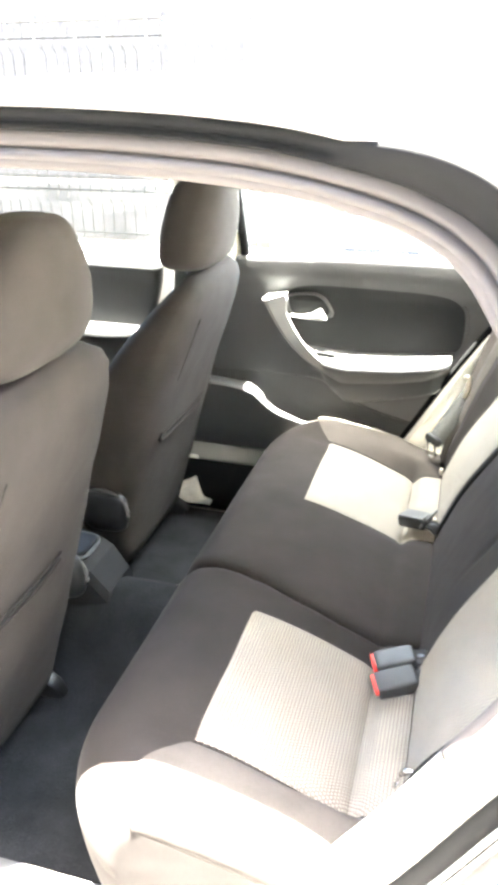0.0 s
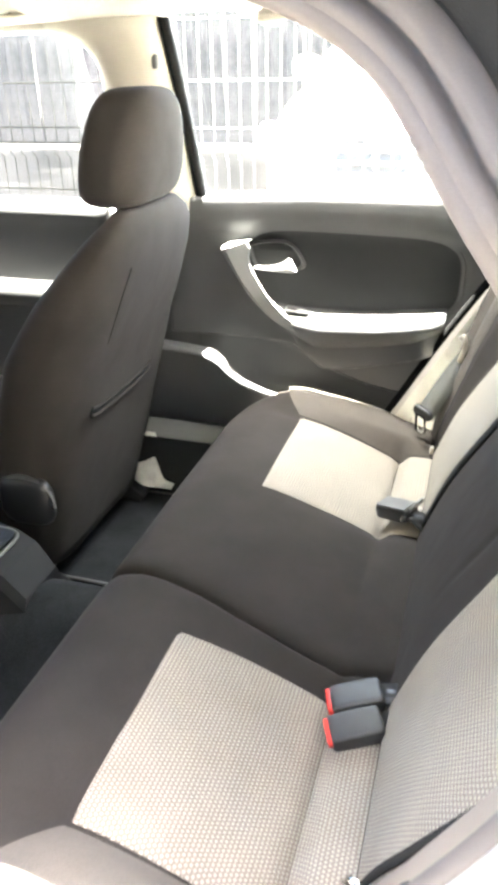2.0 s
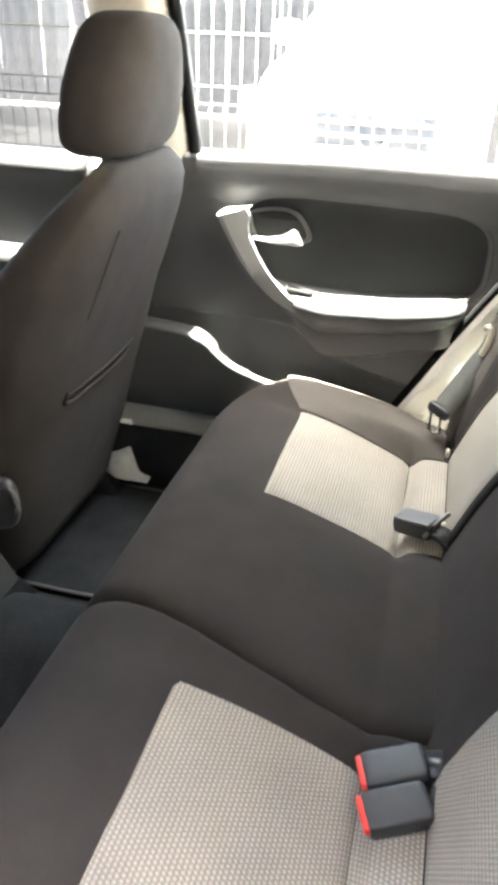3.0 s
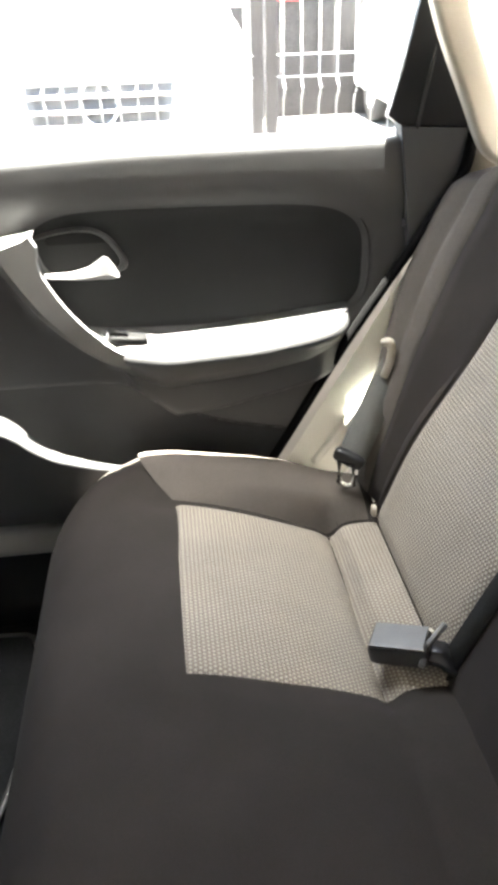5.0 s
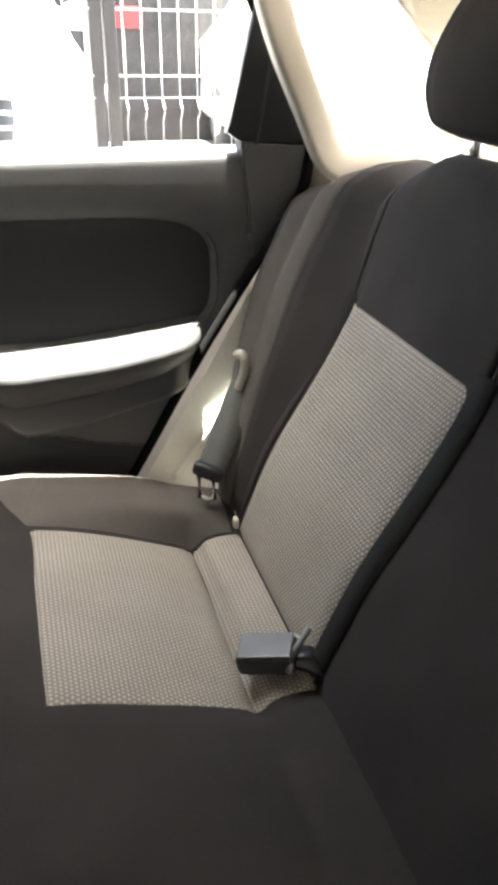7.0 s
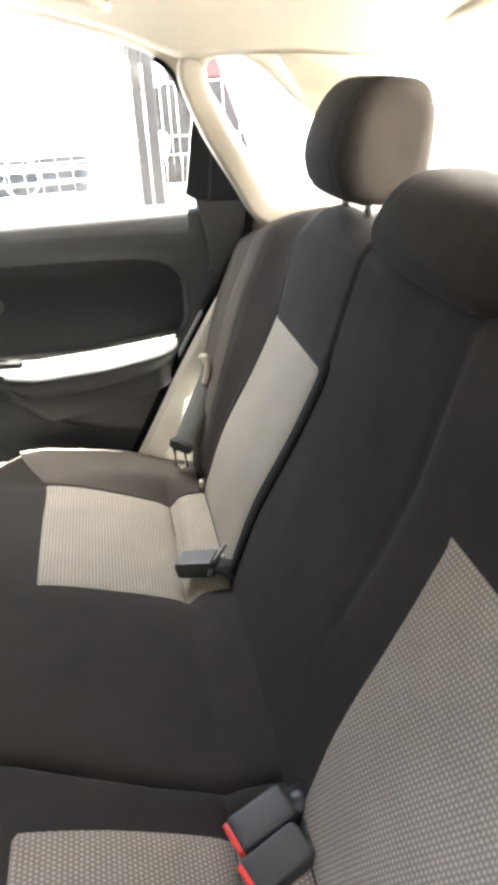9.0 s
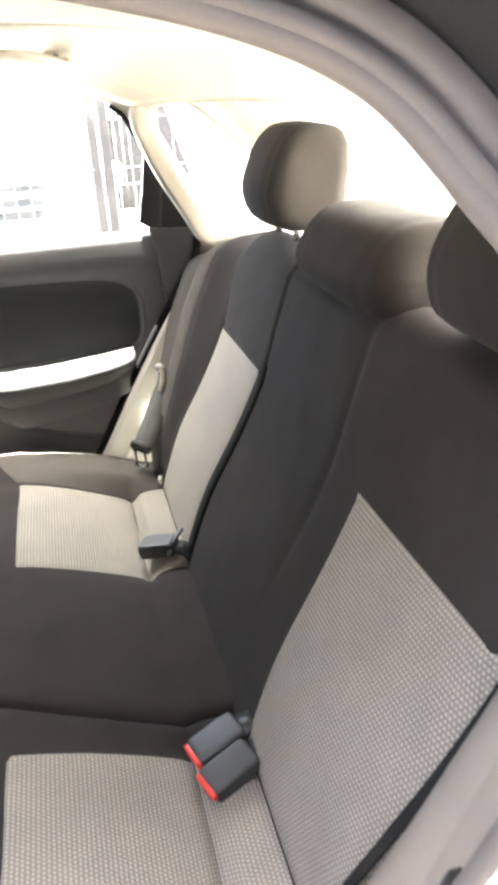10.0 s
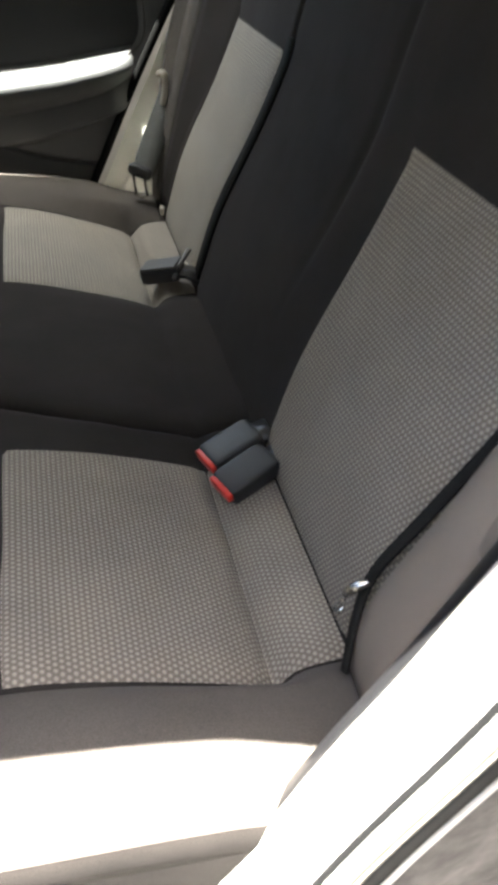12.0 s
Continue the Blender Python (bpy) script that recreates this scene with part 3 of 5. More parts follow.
# pillar panel between the quarter window and the rear glass
car_part("rear_side_trim", sheet(lambda u, v: (0.418 + 0.225 * u + (0.135 + 0.06 * u) * v, 0.532 + 0.050 * u - 0.012 * v, 1.252 - 0.158 * u - 0.020 * v + 0.02 * u * v), 16, 8, 0.01, (0, 1, 0)), BEIGE, "beige trim between the rear windows")
car_part("rear_side_trim", sheet(lambda u, v: (0.455 + 0.565 * u, 0.60 - 0.012 * v, 0.94 + (0.046 + 0.075 * bump01((u - 0.12) / 0.4)) * v), 16, 6, 0.01, (0, 1, 0)), BEIGE, "beige trim below the quarter window")
# luggage sides below the glass
for s in (1, -1):
    car_part("luggage_side", sheet(lambda u, v: (0.42 + u * 0.66, s * (0.66 - 0.03 * u), 0.30 + v * 0.66), 4, 4, 0.10, (0, s, 0)), TRIM)
# middle pillar
def pillar_vf():
    rings = []
    for z in np.linspace(0.975, 1.36, 40):
        x0 = lerp([(0.98, -0.462), (1.18, -0.436), (1.245, -0.431), (1.262, -0.436), (1.278, -0.446), (1.291, -0.463), (1.300, -0.487), (1.306, -0.52), (1.36, -0.54)], z)
        x1 = lerp([(0.98, -0.274), (1.18, -0.279), (1.32, -0.285), (1.36, -0.26)], z)
        y = glass_y(z) if z > 0.95 else 0.665
        w = x1 - x0
        rings.append([Vector((x0, y, z)), Vector((x0 + 0.007, y - 0.012, z)), Vector((x0 + 0.020, y - 0.034, z)), Vector((x0 + w * 0.3, y - 0.045, z)), Vector((x0 + w * 0.7, y - 0.045, z)), Vector((x1 - 0.012, y - 0.030, z)), Vector((x1, y, z)), Vector((x1, y + 0.05, z)), Vector((x0, y + 0.05, z))])
    return loft(rings)


car_part("middle_pillar", pillar_vf(), BEIGE, "beige middle pillar trim")
car_part("window_channel", loft([[Vector((lerp([(0.98, -0.272), (1.33, -0.284)], z) + a, glass_y(z) - 0.012 + b, z)) for a, b in ((0, 0), (0.018, 0), (0.018, 0.02), (0, 0.02))] for z in np.linspace(0.985, 1.325, 8)]), BLACKR, "black window channel")
car_part("belt_anchor_cover", pillow(0.006, 0.006, 0.013), GREYP)
bpy.data.objects["belt_anchor_cover"].matrix_basis = Matrix.Translation((-0.298, 0.540, 1.255 - GROUND))
# dark middle pillar foot and the sill of the far side
car_part("pillar_foot", plate([(-0.50, 0.35), (-0.27, 0.35), (-0.275, 0.62), (-0.30, 0.98), (-0.46, 0.98), (-0.49, 0.62)], 0.668, 0.70, 0.008), TRIM)
def sill_rise(x):
    """The sill trim sweeps up into the middle pillar."""
    return bump01((-0.255 - x) / 0.10)


car_part("sill_base", loft([[Vector((x, y, z)) for y, z in ((0.66, 0.28), (0.622, 0.28), (0.612, 0.34), (0.604, 0.43), (0.612, 0.446), (0.66, 0.446))] for x in np.linspace(-1.2, 0.1, 24)]), TRIM_IN, "dark lower sill")
# lighter grey than the near sill trim: its sunlight is put into the colour
car_part("sill_trim", loft([[Vector((x, y, z)) for y, z in ((0.66, 0.448), (0.600, 0.448), (0.590, 0.454), (0.591, 0.461), (0.603, 0.482 + 0.010 * sill_rise(x)), (0.609, 0.489 + 0.020 * sill_rise(x)), (0.622, 0.491 + 0.034 * sill_rise(x)), (0.66, 0.492 + 0.036 * sill_rise(x)))] for x in np.linspace(-1.2, -0.10, 60)]), SILL, "grey plastic sill trim")
# patch of sunlight on the sill, put in as a thin white plate
sun_patch = plate([(-0.416, 0.4545), (-0.380, 0.4545), (-0.388, 0.478), (-0.394, 0.484)], 0.0, 0.001, 0)
for v in sun_patch.verts:
    v.co.y += lerp([(0.454, 0.588), (0.461, 0.5885), (0.482, 0.6005), (0.49, 0.606)], v.co.z)
car_part("sill_sun_patch", sun_patch, ROUGH_WHITE, "small white plate standing for a sun patch on the sill trim")
car_part("body_side", plate([(-1.6, 0.15), (1.1, 0.15), (1.1, 0.99), (0.42, 1.0), (0.30, 0.99), (-1.6, 0.94)], 0.74, 0.80, 0.01), PAINT, "pale silver body side")
car_part("body_side", plate([(-1.7, 0.15), (-0.50, 0.15), (-0.50, 0.95), (-1.7, 0.92)], -0.76, -0.70, 0.01), PAINT, "pale silver body side")
car_part("side_window", sheet(lambda u, v: (-1.25 + u * 0.80, -glass_y(0.95 + 0.37 * v), 0.95 + 0.37 * v), 4, 4, 0.004, (0, 1, 0)), FRONT_DIM)
car_part("roof_rail", tube([(-1.1, -0.53, 1.31), (-0.7, -0.54, 1.345), (-0.35, -0.545, 1.35)], 0.024, 8), PAINT)
# assist handle on the far roof rail
def liner_z(x, y):
    return roof_z(x, y * 1.15) - 0.018


def rail_side(u, v):
    """From a line tangent to the headliner down to the window's upper edge, in one soft bend."""
    x = -0.34 + u * 1.02
    y_low = lerp([(-0.34, 0.500), (0.0, 0.505), (0.20, 0.518), (0.26, 0.525), (0.50, 0.5255), (0.68, 0.512)], x)
    z_low = lerp([(-0.34, 1.335), (-0.2, 1.338), (0.0, 1.327), (0.12, 1.304), (0.20, 1.281), (0.25, 1.260), (0.285, 1.243), (0.32, 1.239), (0.35, 1.243), (0.47, 1.240), (0.58, 1.230), (0.68, 1.216)], x)
    y = 0.30 + (y_low - 0.30) * v
    bend = v ** 3.2
    return (x, y, (liner_z(x, y) - 0.004) * (1 - bend) + z_low * bend)


car_part("rail_trim", sheet(rail_side, 60, 20, 0.003, (0, 0, 1)), BEIGE, "beige moulded side of the headliner")
grip = smooth_line([(-0.052, 0.458, 1.330), (-0.050, 0.395, 1.312), (-0.038, 0.372, 1.310), (0.0, 0.364, 1.314), (0.07, 0.362, 1.316), (0.135, 0.364, 1.313), (0.168, 0.369, 1.307), (0.186, 0.382, 1.301), (0.192, 0.410, 1.301), (0.193, 0.458, 1.310)], 5)
for dx in (0.0, -0.70):
    handle = car_part("assist_handle", tube([p + Vector((dx, 0, 0.022 if dx else 0)) for p in grip], 0.0105, 10, 0.75), BEIGE, "beige folding assist handle")
    for x in (-0.050, 0.182):
        foot = part("handle_foot", block(0.034, 0.030, 0.022, 0.006), BEIGE, handle)
        foot.matrix_basis = Matrix.Translation((x + dx, 0.448, 1.302 + (0.022 if dx else 0)))
        part("screw_cap", mesh_of("screw_cap", *pillow(0.005, 0.004, 0.005, 0.6, 0.8, 12, 6)), GREYP, handle, "grey screw cap", Matrix.Translation((x + dx, 0.432, 1.314 + (0.022 if dx else 0))))
# dark lines of the heating wires and the aerial foot on the rear glass
for k, (z0, y0, y1) in enumerate(((0.12, 0.40, 0.08), (0.34, 0.46, 0.18))):
    car_part("heating_wire", tube([(0.67 + z0 * 0.40, y0 + (y1 - y0) * i / 8, 1.295 - 0.29 * z0 + 0.02 * math.sin(math.pi * z0) - 0.006) for i in range(9)], 0.0016, 5), BLACKR)
# wheels, out of sight below the body
for s in (1, -1):
    for x in (-1.65, 0.86):
        w = car_part("wheel", tube([(x, s * 0.50, 0.232), (x, s * 0.52, 0.232), (x, s * 0.66, 0.232), (x, s * 0.675, 0.232)], [0.26, 0.292, 0.292, 0.26], 28), TYRE, "black tyre")
# roof sides over the rear quarters
car_part("roof_side", sheet(lambda u, v: (0.285 + u * 0.395, 0.535 + v * 0.07 - 0.015 * u, roof_z(0.285 + u * 0.395, 0.6) - 0.004 - 0.055 * v * v), 12, 4, 0.01, (0, 0, -1)), PAINT)
car_part("roof_side", sheet(lambda u, v: (0.335 + u * 0.345, -0.512 - v * 0.095 + 0.02 * u, roof_z(0.335 + u * 0.345, 0.6) - 0.012 - 0.06 * v * v), 8, 4, 0.01, (0, 0, -1)), PAINT)


# ---- far rear door ----
def door_rear(z):
    """The rear end of the far rear door's lining."""
    return lerp([(0.38, 0.055), (0.50, 0.125), (0.585, 0.176), (0.731, 0.258), (0.834, 0.320), (0.872, 0.344), (0.90, 0.350), (1.0, 0.345)], z)


def insert(x, z, x0=-0.17, x1=0.285, z0=0.775, z1=0.936, r=0.06):
    """1 inside the recessed field of the lining, 0 outside."""
    cx, cz = (x0 + x1) / 2, (z0 + z1) / 2
    dx, dz = abs(x - cx) - (x1 - x0) / 2 + r, abs(z - (cz - 0.02 * (x - 0.1))) - (z1 - z0) / 2 + r
    d = math.hypot(max(dx, 0), max(dz, 0)) + min(max(dx, dz), 0) - r
    return bump01(0.5 - d / (0.016 + 0.034 * bump01((z - cz) / 0.06)))


LEAN = [(p.x, p.z) for p in smooth_line([(0.38, 0, 0.640), (0.6, 0, 0.6445), (0.8, 0, 0.644), (0.88, 0, 0.6465), (0.915, 0, 0.648), (0.930, 0, 0.648), (0.942, 0, 0.6445), (0.954, 0, 0.641),
                                         (0.968, 0, 0.640), (0.982, 0, 0.6399), (0.994, 0, 0.6402), (1.001, 0, 0.6435), (1.006, 0, 0.676)], 4)]


def lining(x, z):
    """The inner face: a padded top roll, a flat field below it, the swell under the armrest and the pocket."""
    y = lerp(LEAN, z + 0.03 * max(0, x - 0.10) * bump01((z - 0.88) / 0.04) * bump01((1.0 - z) / 0.02))
    y += 0.012 * insert(x, z)
    # the swelling below the armrest, which ends on a slanted line
    low = lerp([(-0.3, 0.76), (-0.06, 0.72), (-0.03, 0.68), (0.01, 0.645), (0.08, 0.652), (0.24, 0.69), (0.3, 0.71)], x)
    y -= 0.030 * bump01((z - low) / 0.012) * bump01((0.775 - z) / 0.02) * bump01((x + 0.09) / 0.05) * bump01((0.262 - x) / 0.05)
    # open pocket
    if z < 0.70:
        top = lerp([(-0.35, 0.715), (-0.20, 0.715), (-0.06, 0.70), (0.0, 0.655), (0.10, 0.62), (0.2, 0.60)], x)
        y += 0.025 * bump01((top - z) / 0.012)
    return y


def rear_lining(u, v):
    z = 0.38 + v * 0.626
    x = -0.345 + u * (door_rear(z) + 0.345)
    # the sill rises a little towards the rear
    return (x, lining(x, z), z + 0.009 * bump01((z - 0.93) / 0.07) * bump01((x + 0.28) / 0.3))


def tuple_shift(vf, c):
    return [Vector(v) + Vector(c) for v in vf[0]], vf[1]


def door_part(owner, name, vf, material, label="", smooth=True):
    me = mesh_of(name, vf[0], vf[1], smooth) if isinstance(vf, tuple) else vf
    return part(name, me, material, owner, label)


rear_door = car_part("rear_door", sheet(rear_lining, 96, 120, 0.02, (0, 1, 0)), TRIM, "closed rear door with dark grey plastic lining")


def insert_field(u, v):
    """The dark recessed field, from its middle out to its rounded rim."""
    a = 2 * math.pi * v
    ca, sa = math.cos(a), math.sin(a)
    x = 0.0575 + u * 0.223 * math.copysign(abs(ca) ** 0.42, ca)
    z = 0.857 + u * 0.080 * math.copysign(abs(sa) ** 0.55, sa) - 0.02 * (x - 0.1)
    return (x, lining(x, z) - 0.0012, z)


door_part(rear_door, "insert", sheet(insert_field, 16, 96), TRIM_IN, "black recessed door insert")

# thin raised welt round the rear end of the field
welt = [insert_field(1.035, v) for v in np.linspace(-0.19, 0.085, 30)]
door_part(rear_door, "insert_welt", tube([(x, lining(x, z) - 0.0015, z) for x, y, z in welt], 0.0022, 6), TRIM_UP, "thin welt round the insert")

# armrest: flat top that narrows to the rear
rings = []
for k in range(33):
    t = k / 32
    x = -0.075 + t * 0.335
    zt = lerp([(-0.08, 0.772), (0.0, 0.764), (0.12, 0.770), (0.26, 0.784)], x)
    w = lerp([(-0.08, 0.030), (-0.045, 0.056), (0.02, 0.069), (0.14, 0.068), (0.20, 0.060), (0.235, 0.049), (0.255, 0.032), (0.262, 0.016)], x)
    y0, y1 = 0.648 - w, 0.665
    h = lerp([(-0.08, 0.03), (0.0, 0.055), (0.2, 0.045), (0.262, 0.03)], x)
    rings.append([Vector((x, y1, zt + 0.016)), Vector((x, 0.640, zt + 0.006)), Vector((x, y0 + 0.020, zt + 0.002)), Vector((x, y0 + 0.011, zt + 0.0005)), Vector((x, y0 + 0.005, zt - 0.0025)), Vector((x, y0 + 0.0015, zt - 0.007)), Vector((x, y0, zt - 0.013)), Vector((x, y0 + 0.001, zt - 0.019)), Vector((x, y0 + 0.006, zt - h * 0.6)), Vector((x, y0 + 0.018, zt - h)), Vector((x, y1, zt - h))])
door_part(rear_door, "armrest", loft(rings), TRIM, "dark moulded armrest in the sun")
# slanted pull handle that runs down into the armrest
rings = []
line = smooth_line([(-0.177, 0, 0.917), (-0.1765, 0, 0.914), (-0.175, 0, 0.910), (-0.172, 0, 0.900), (-0.164, 0, 0.880), (-0.138, 0, 0.834), (-0.104, 0, 0.792), (-0.066, 0, 0.759), (-0.022, 0, 0.742)], 6)
for i, p in enumerate(line):
    t = i / (len(line) - 1)
    d = (line[min(i + 1, len(line) - 1)] - line[max(i - 1, 0)]).normalized()
    n = Vector((d.z, 0, -d.x)) * -1
    w = lerp([(0, 0.006), (0.015, 0.015), (0.035, 0.021), (0.07, 0.027), (0.12, 0.030), (0.3, 0.028), (0.55, 0.021), (0.78, 0.015), (1, 0.008)], t)
    r = w + lerp([(0, 0.0), (0.2, 0.004), (0.36, 0.009), (0.44, 0.007), (0.54, 0.0)], t)
    yo = lerp([(0, 0.628), (0.02, 0.613), (0.05, 0.601), (0.12, 0.592), (0.7, 0.592), (1, 0.600)], t)
    back = lerp([(0, 0.655), (0.10, 0.655), (0.16, yo + 0.020), (0.70, yo + 0.020), (0.85, 0.640), (1, 0.645)], t)
    rings.append([p + n * r * lerp([(0, 0.9), (0.12, 0.9), (0.2, 0.45)], t) + Vector((0, back, 0)), p + n * r + Vector((0, yo + 0.005, 0)), p + n * r * 0.985 + Vector((0, yo + 0.002, 0)), p + n * r * 0.93 + Vector((0, yo, 0)), p - n * w * 0.55 + Vector((0, yo, 0)), p - n * w * 0.90 + Vector((0, yo + 0.003, 0)), p - n * w + Vector((0, yo + 0.012, 0)), p - n * w * 0.9 + Vector((0, back, 0))])
door_part(rear_door, "pull_handle", loft(rings), GRIP, "silver-grey slanted pull handle", False)
# handle cup and lever
cup_line = [(-0.158, 0.906), (-0.120, 0.914), (-0.085, 0.915), (-0.062, 0.905), (-0.045, 0.882), (-0.042, 0.868), (-0.055, 0.860), (-0.10, 0.857), (-0.135, 0.857), (-0.150, 0.875)]
cup_rim = smooth_line([(x, 0.632, z) for x, z in cup_line + cup_line[:1]], 4)[:-1]
mid_cup = Vector((-0.100, 0, 0.886))


def cup_ring(k, y):
    return [Vector((mid_cup.x + (p.x - mid_cup.x) * k, y, mid_cup.z + (p.z - mid_cup.z) * k)) for p in cup_rim]


door_part(rear_door, "handle_cup", loft([cup_ring(1.13, 0.6635), cup_ring(1.09, 0.655), cup_ring(1.05, 0.6495), cup_ring(1.0, 0.648), cup_ring(0.96, 0.650), cup_ring(0.93, 0.655), cup_ring(0.91, 0.661)], caps=False), TRIM, "dark rounded bezel of the handle recess")
door_part(rear_door, "handle_back", plate([(p.x, p.z) for p in cup_ring(0.94, 0)], 0.658, 0.664, 0.0), BLACKR, "black floor of the handle recess")
rings = []
for k in range(17):
    t = k / 16
    x = -0.142 + t * 0.096
    lo = lerp([(0, 0.862), (0.5, 0.860), (0.92, 0.860), (1, 0.863)], t)
    hi = lerp([(0, 0.868), (0.35, 0.871), (0.6, 0.877), (0.75, 0.886), (0.84, 0.893), (0.92, 0.883), (1, 0.868)], t)
    y = lerp([(0, 0.630), (0.4, 0.620), (1, 0.615)], t)
    rings.append([Vector((x, y + 0.002, lo)), Vector((x, y - 0.003, lo + (hi - lo) * 0.25)), Vector((x, y - 0.001, lo + (hi - lo) * 0.7)), Vector((x, y + 0.003, hi)), Vector((x, y + 0.008, hi - 0.004)), Vector((x, y + 0.012, lo))])
door_part(rear_door, "door_lever", loft(rings), SILVER, "silver inner door lever", False)
sw = door_part(rear_door, "window_switch", mesh_of("window_switch", *pillow(0.026, 0.012, 0.005)), BLACKR, "black window switch")
sw.matrix_basis = Matrix.Translation(Vector((-0.045, 0.622, 0.777))) @ pose(0, 0, 0, 0, 6, 0)
# map pocket with a lip
POCKET = [(-0.43, 0.692), (-0.36, 0.690), (-0.30, 0.686), (-0.245, 0.680), (-0.215, 0.668), (-0.19, 0.643), (-0.16, 0.624), (-0.11, 0.608), (-0.04, 0.592), (0.05, 0.580), (0.13, 0.57)]
rings = []
for k in range(41):
    x = -0.43 + k / 40 * 0.555
    lip = lerp([(-0.43, 0.046), (-0.24, 0.046), (-0.20, 0.034), (-0.16, 0.018), (-0.10, 0.010), (0.0, 0.007), (0.13, 0.006)], x)
    zt = lerp(POCKET, x)
    b = 0.575 + 0.012 * bump01((x + 0.1) / 0.2)
    up = 0.085 * bump01((-0.06 - x) / 0.12)
    rings.append([Vector((x, b + lip + 0.006, zt - 0.006)), Vector((x, b + lip, zt + 0.001)), Vector((x, b + 0.004, zt + 0.0005)), Vector((x, b + 0.0005, zt - 0.003)), Vector((x, b, zt - 0.006)), Vector((x, b + 0.0015, zt - 0.012)), Vector((x, b + 0.004, zt - 0.06)), Vector((x, b + 0.010, 0.50 + up * 0.6)), Vector((x, b + 0.020, 0.42 + up)), Vector((x, b + 0.05, 0.40 + up)), Vector((x, b + 0.05, 0.42 + up)), Vector((x, b + 0.040, 0.46 + up * 0.8))])
door_part(rear_door, "door_pocket", loft(rings), TRIM, "dark plastic map pocket with a sunlit lip")
# glass and its black corner
door_part(rear_door, "window_pane", sheet(lambda u, v: ((-0.275 + u * (lerp([(0, 0.33), (0.55, 0.345), (1, 0.16)], v) + 0.275)), glass_y(0.985 + 0.345 * v), 0.985 + 0.345 * v), 6, 8, 0.004, (0, 1, 0)), GLASS)
corner = [(0.299, 1.037), (0.302, 1.050), (0.309, 1.10), (0.318, 1.175), (0.334, 1.165), (0.362, 1.115), (0.392, 1.050), (0.408, 1.020), (0.400, 1.018), (0.322, 1.024), (0.312, 1.028)]
bm = plate(corner, -0.012, 0.004, 0.003)
for v in bm.verts:
    v.co.y += glass_y(v.co.z) - 0.006
door_part(rear_door, "quarter_cover", bm, BLACKP, "black plastic window corner cover")
door_part(rear_door, "glass_runner", tube([(0.338, glass_y(1.03) - 0.018, 1.02), (0.343, glass_y(1.09) - 0.018, 1.09), (0.345, glass_y(1.14) - 0.016, 1.15)], 0.0025, 6), TRIM)
door_part(rear_door, "rear_cover", plate([(0.317, 1.0255), (0.405, 1.0195), (0.408, 0.990), (0.402, 0.970), (0.386, 0.942), (0.343, 0.874), (0.338, 0.874), (0.329, 0.952)], 0.6345, 0.665, 0.002), TRIM, "dark grey door end cover")
door_part(rear_door, "clip", tuple_shift(pillow(0.003, 0.002, 0.005, 0.6, 0.8, 10, 6), (0.332, 0.641, 0.905)), GREYP, "small grey clip")
door_part(rear_door, "door_skin", plate([(-0.28, 0.3), (0.10, 0.3), (0.30, 0.62), (0.40, 0.98), (-0.28, 0.98)], 0.70, 0.735, 0.006), PAINT)
seal_line = smooth_line([(0.06, 0.648, 0.40), (0.122, 0.648, 0.50), (0.172, 0.646, 0.585), (0.254, 0.640, 0.731), (0.316, 0.633, 0.834), (0.341, 0.631, 0.872), (0.363, 0.630, 0.907), (0.386, 0.630, 0.941), (0.402, 0.630, 0.968), (0.408, 0.632, 0.992), (0.410, 0.634, 1.018), (0.404, 0.632, 1.040)], 5)
car_part("door_seal", tube(seal_line, 0.0075, 8), SEALBLACK, "black rubber seal of the closed door")

# ---- far front door ----


def front_lining(u, v):
    z = 0.38 + v * 0.605
    x = -1.40 + u * (lerp([(0.38, -0.54), (0.75, -0.53), (0.985, -0.478)], z) + 1.40)
    return (x, lerp([(0.38, 0.60), (0.6, 0.62), (0.9, 0.632), (0.965, 0.636), (0.985, 0.668)], z) + 0.014 * insert(x, z, -1.15, -0.36, 0.77, 0.93), z)


front_door = car_part("front_door", sheet(front_lining, 40, 40, 0.02, (0, 1, 0)), TRIM_UP, "closed front door with grey plastic lining")
rings = []
for k in range(21):
    x = -1.05 + k / 20 * 0.525
    w = lerp([(-1.05, 0.02), (-0.95, 0.06), (-0.62, 0.06), (-0.525, 0.02)], x)
    rings.append([Vector((x, 0.655, 0.805)), Vector((x, 0.648 - w, 0.80)), Vector((x, 0.640 - w, 0.793)), Vector((x, 0.648 - w, 0.755)), Vector((x, 0.655, 0.74))])
door_part(front_door, "armrest", loft(rings), TRIM_UP, "grey armrest in the sun")
door_part(front_door, "window_pane", sheet(lambda u, v: (-1.30 + u * 0.84, glass_y(0.975 + 0.355 * v), 0.975 + 0.355 * v), 6, 8, 0.004, (0, 1, 0)), GLASS)
door_part(front_door, "door_skin", plate([(-1.35, 0.3), (-0.50, 0.3), (-0.48, 0.96), (-1.35, 0.94)], 0.70, 0.735, 0.006), PAINT)


# ---- near rear door, which stands open beside the camera ----
turn = Matrix.Translation((-0.50, -0.72, -GROUND)) @ Matrix.Rotation(radians(-112), 4, "Z")
near_door = part("open_rear_door", plate([(0.0, 0.32), (0.62, 0.32), (0.74, 0.42), (0.93, 0.74), (0.97, 0.98), (0.0, 0.96)], -0.03, 0.01, 0.008), PAINT, car, "open rear door in pale silver", turn)
part("door_lining", plate([(0.03, 0.36), (0.60, 0.36), (0.71, 0.45), (0.89, 0.75), (0.92, 0.965), (0.03, 0.95)], 0.012, 0.05, 0.012), TRIM, near_door, "dark grey plastic lining")
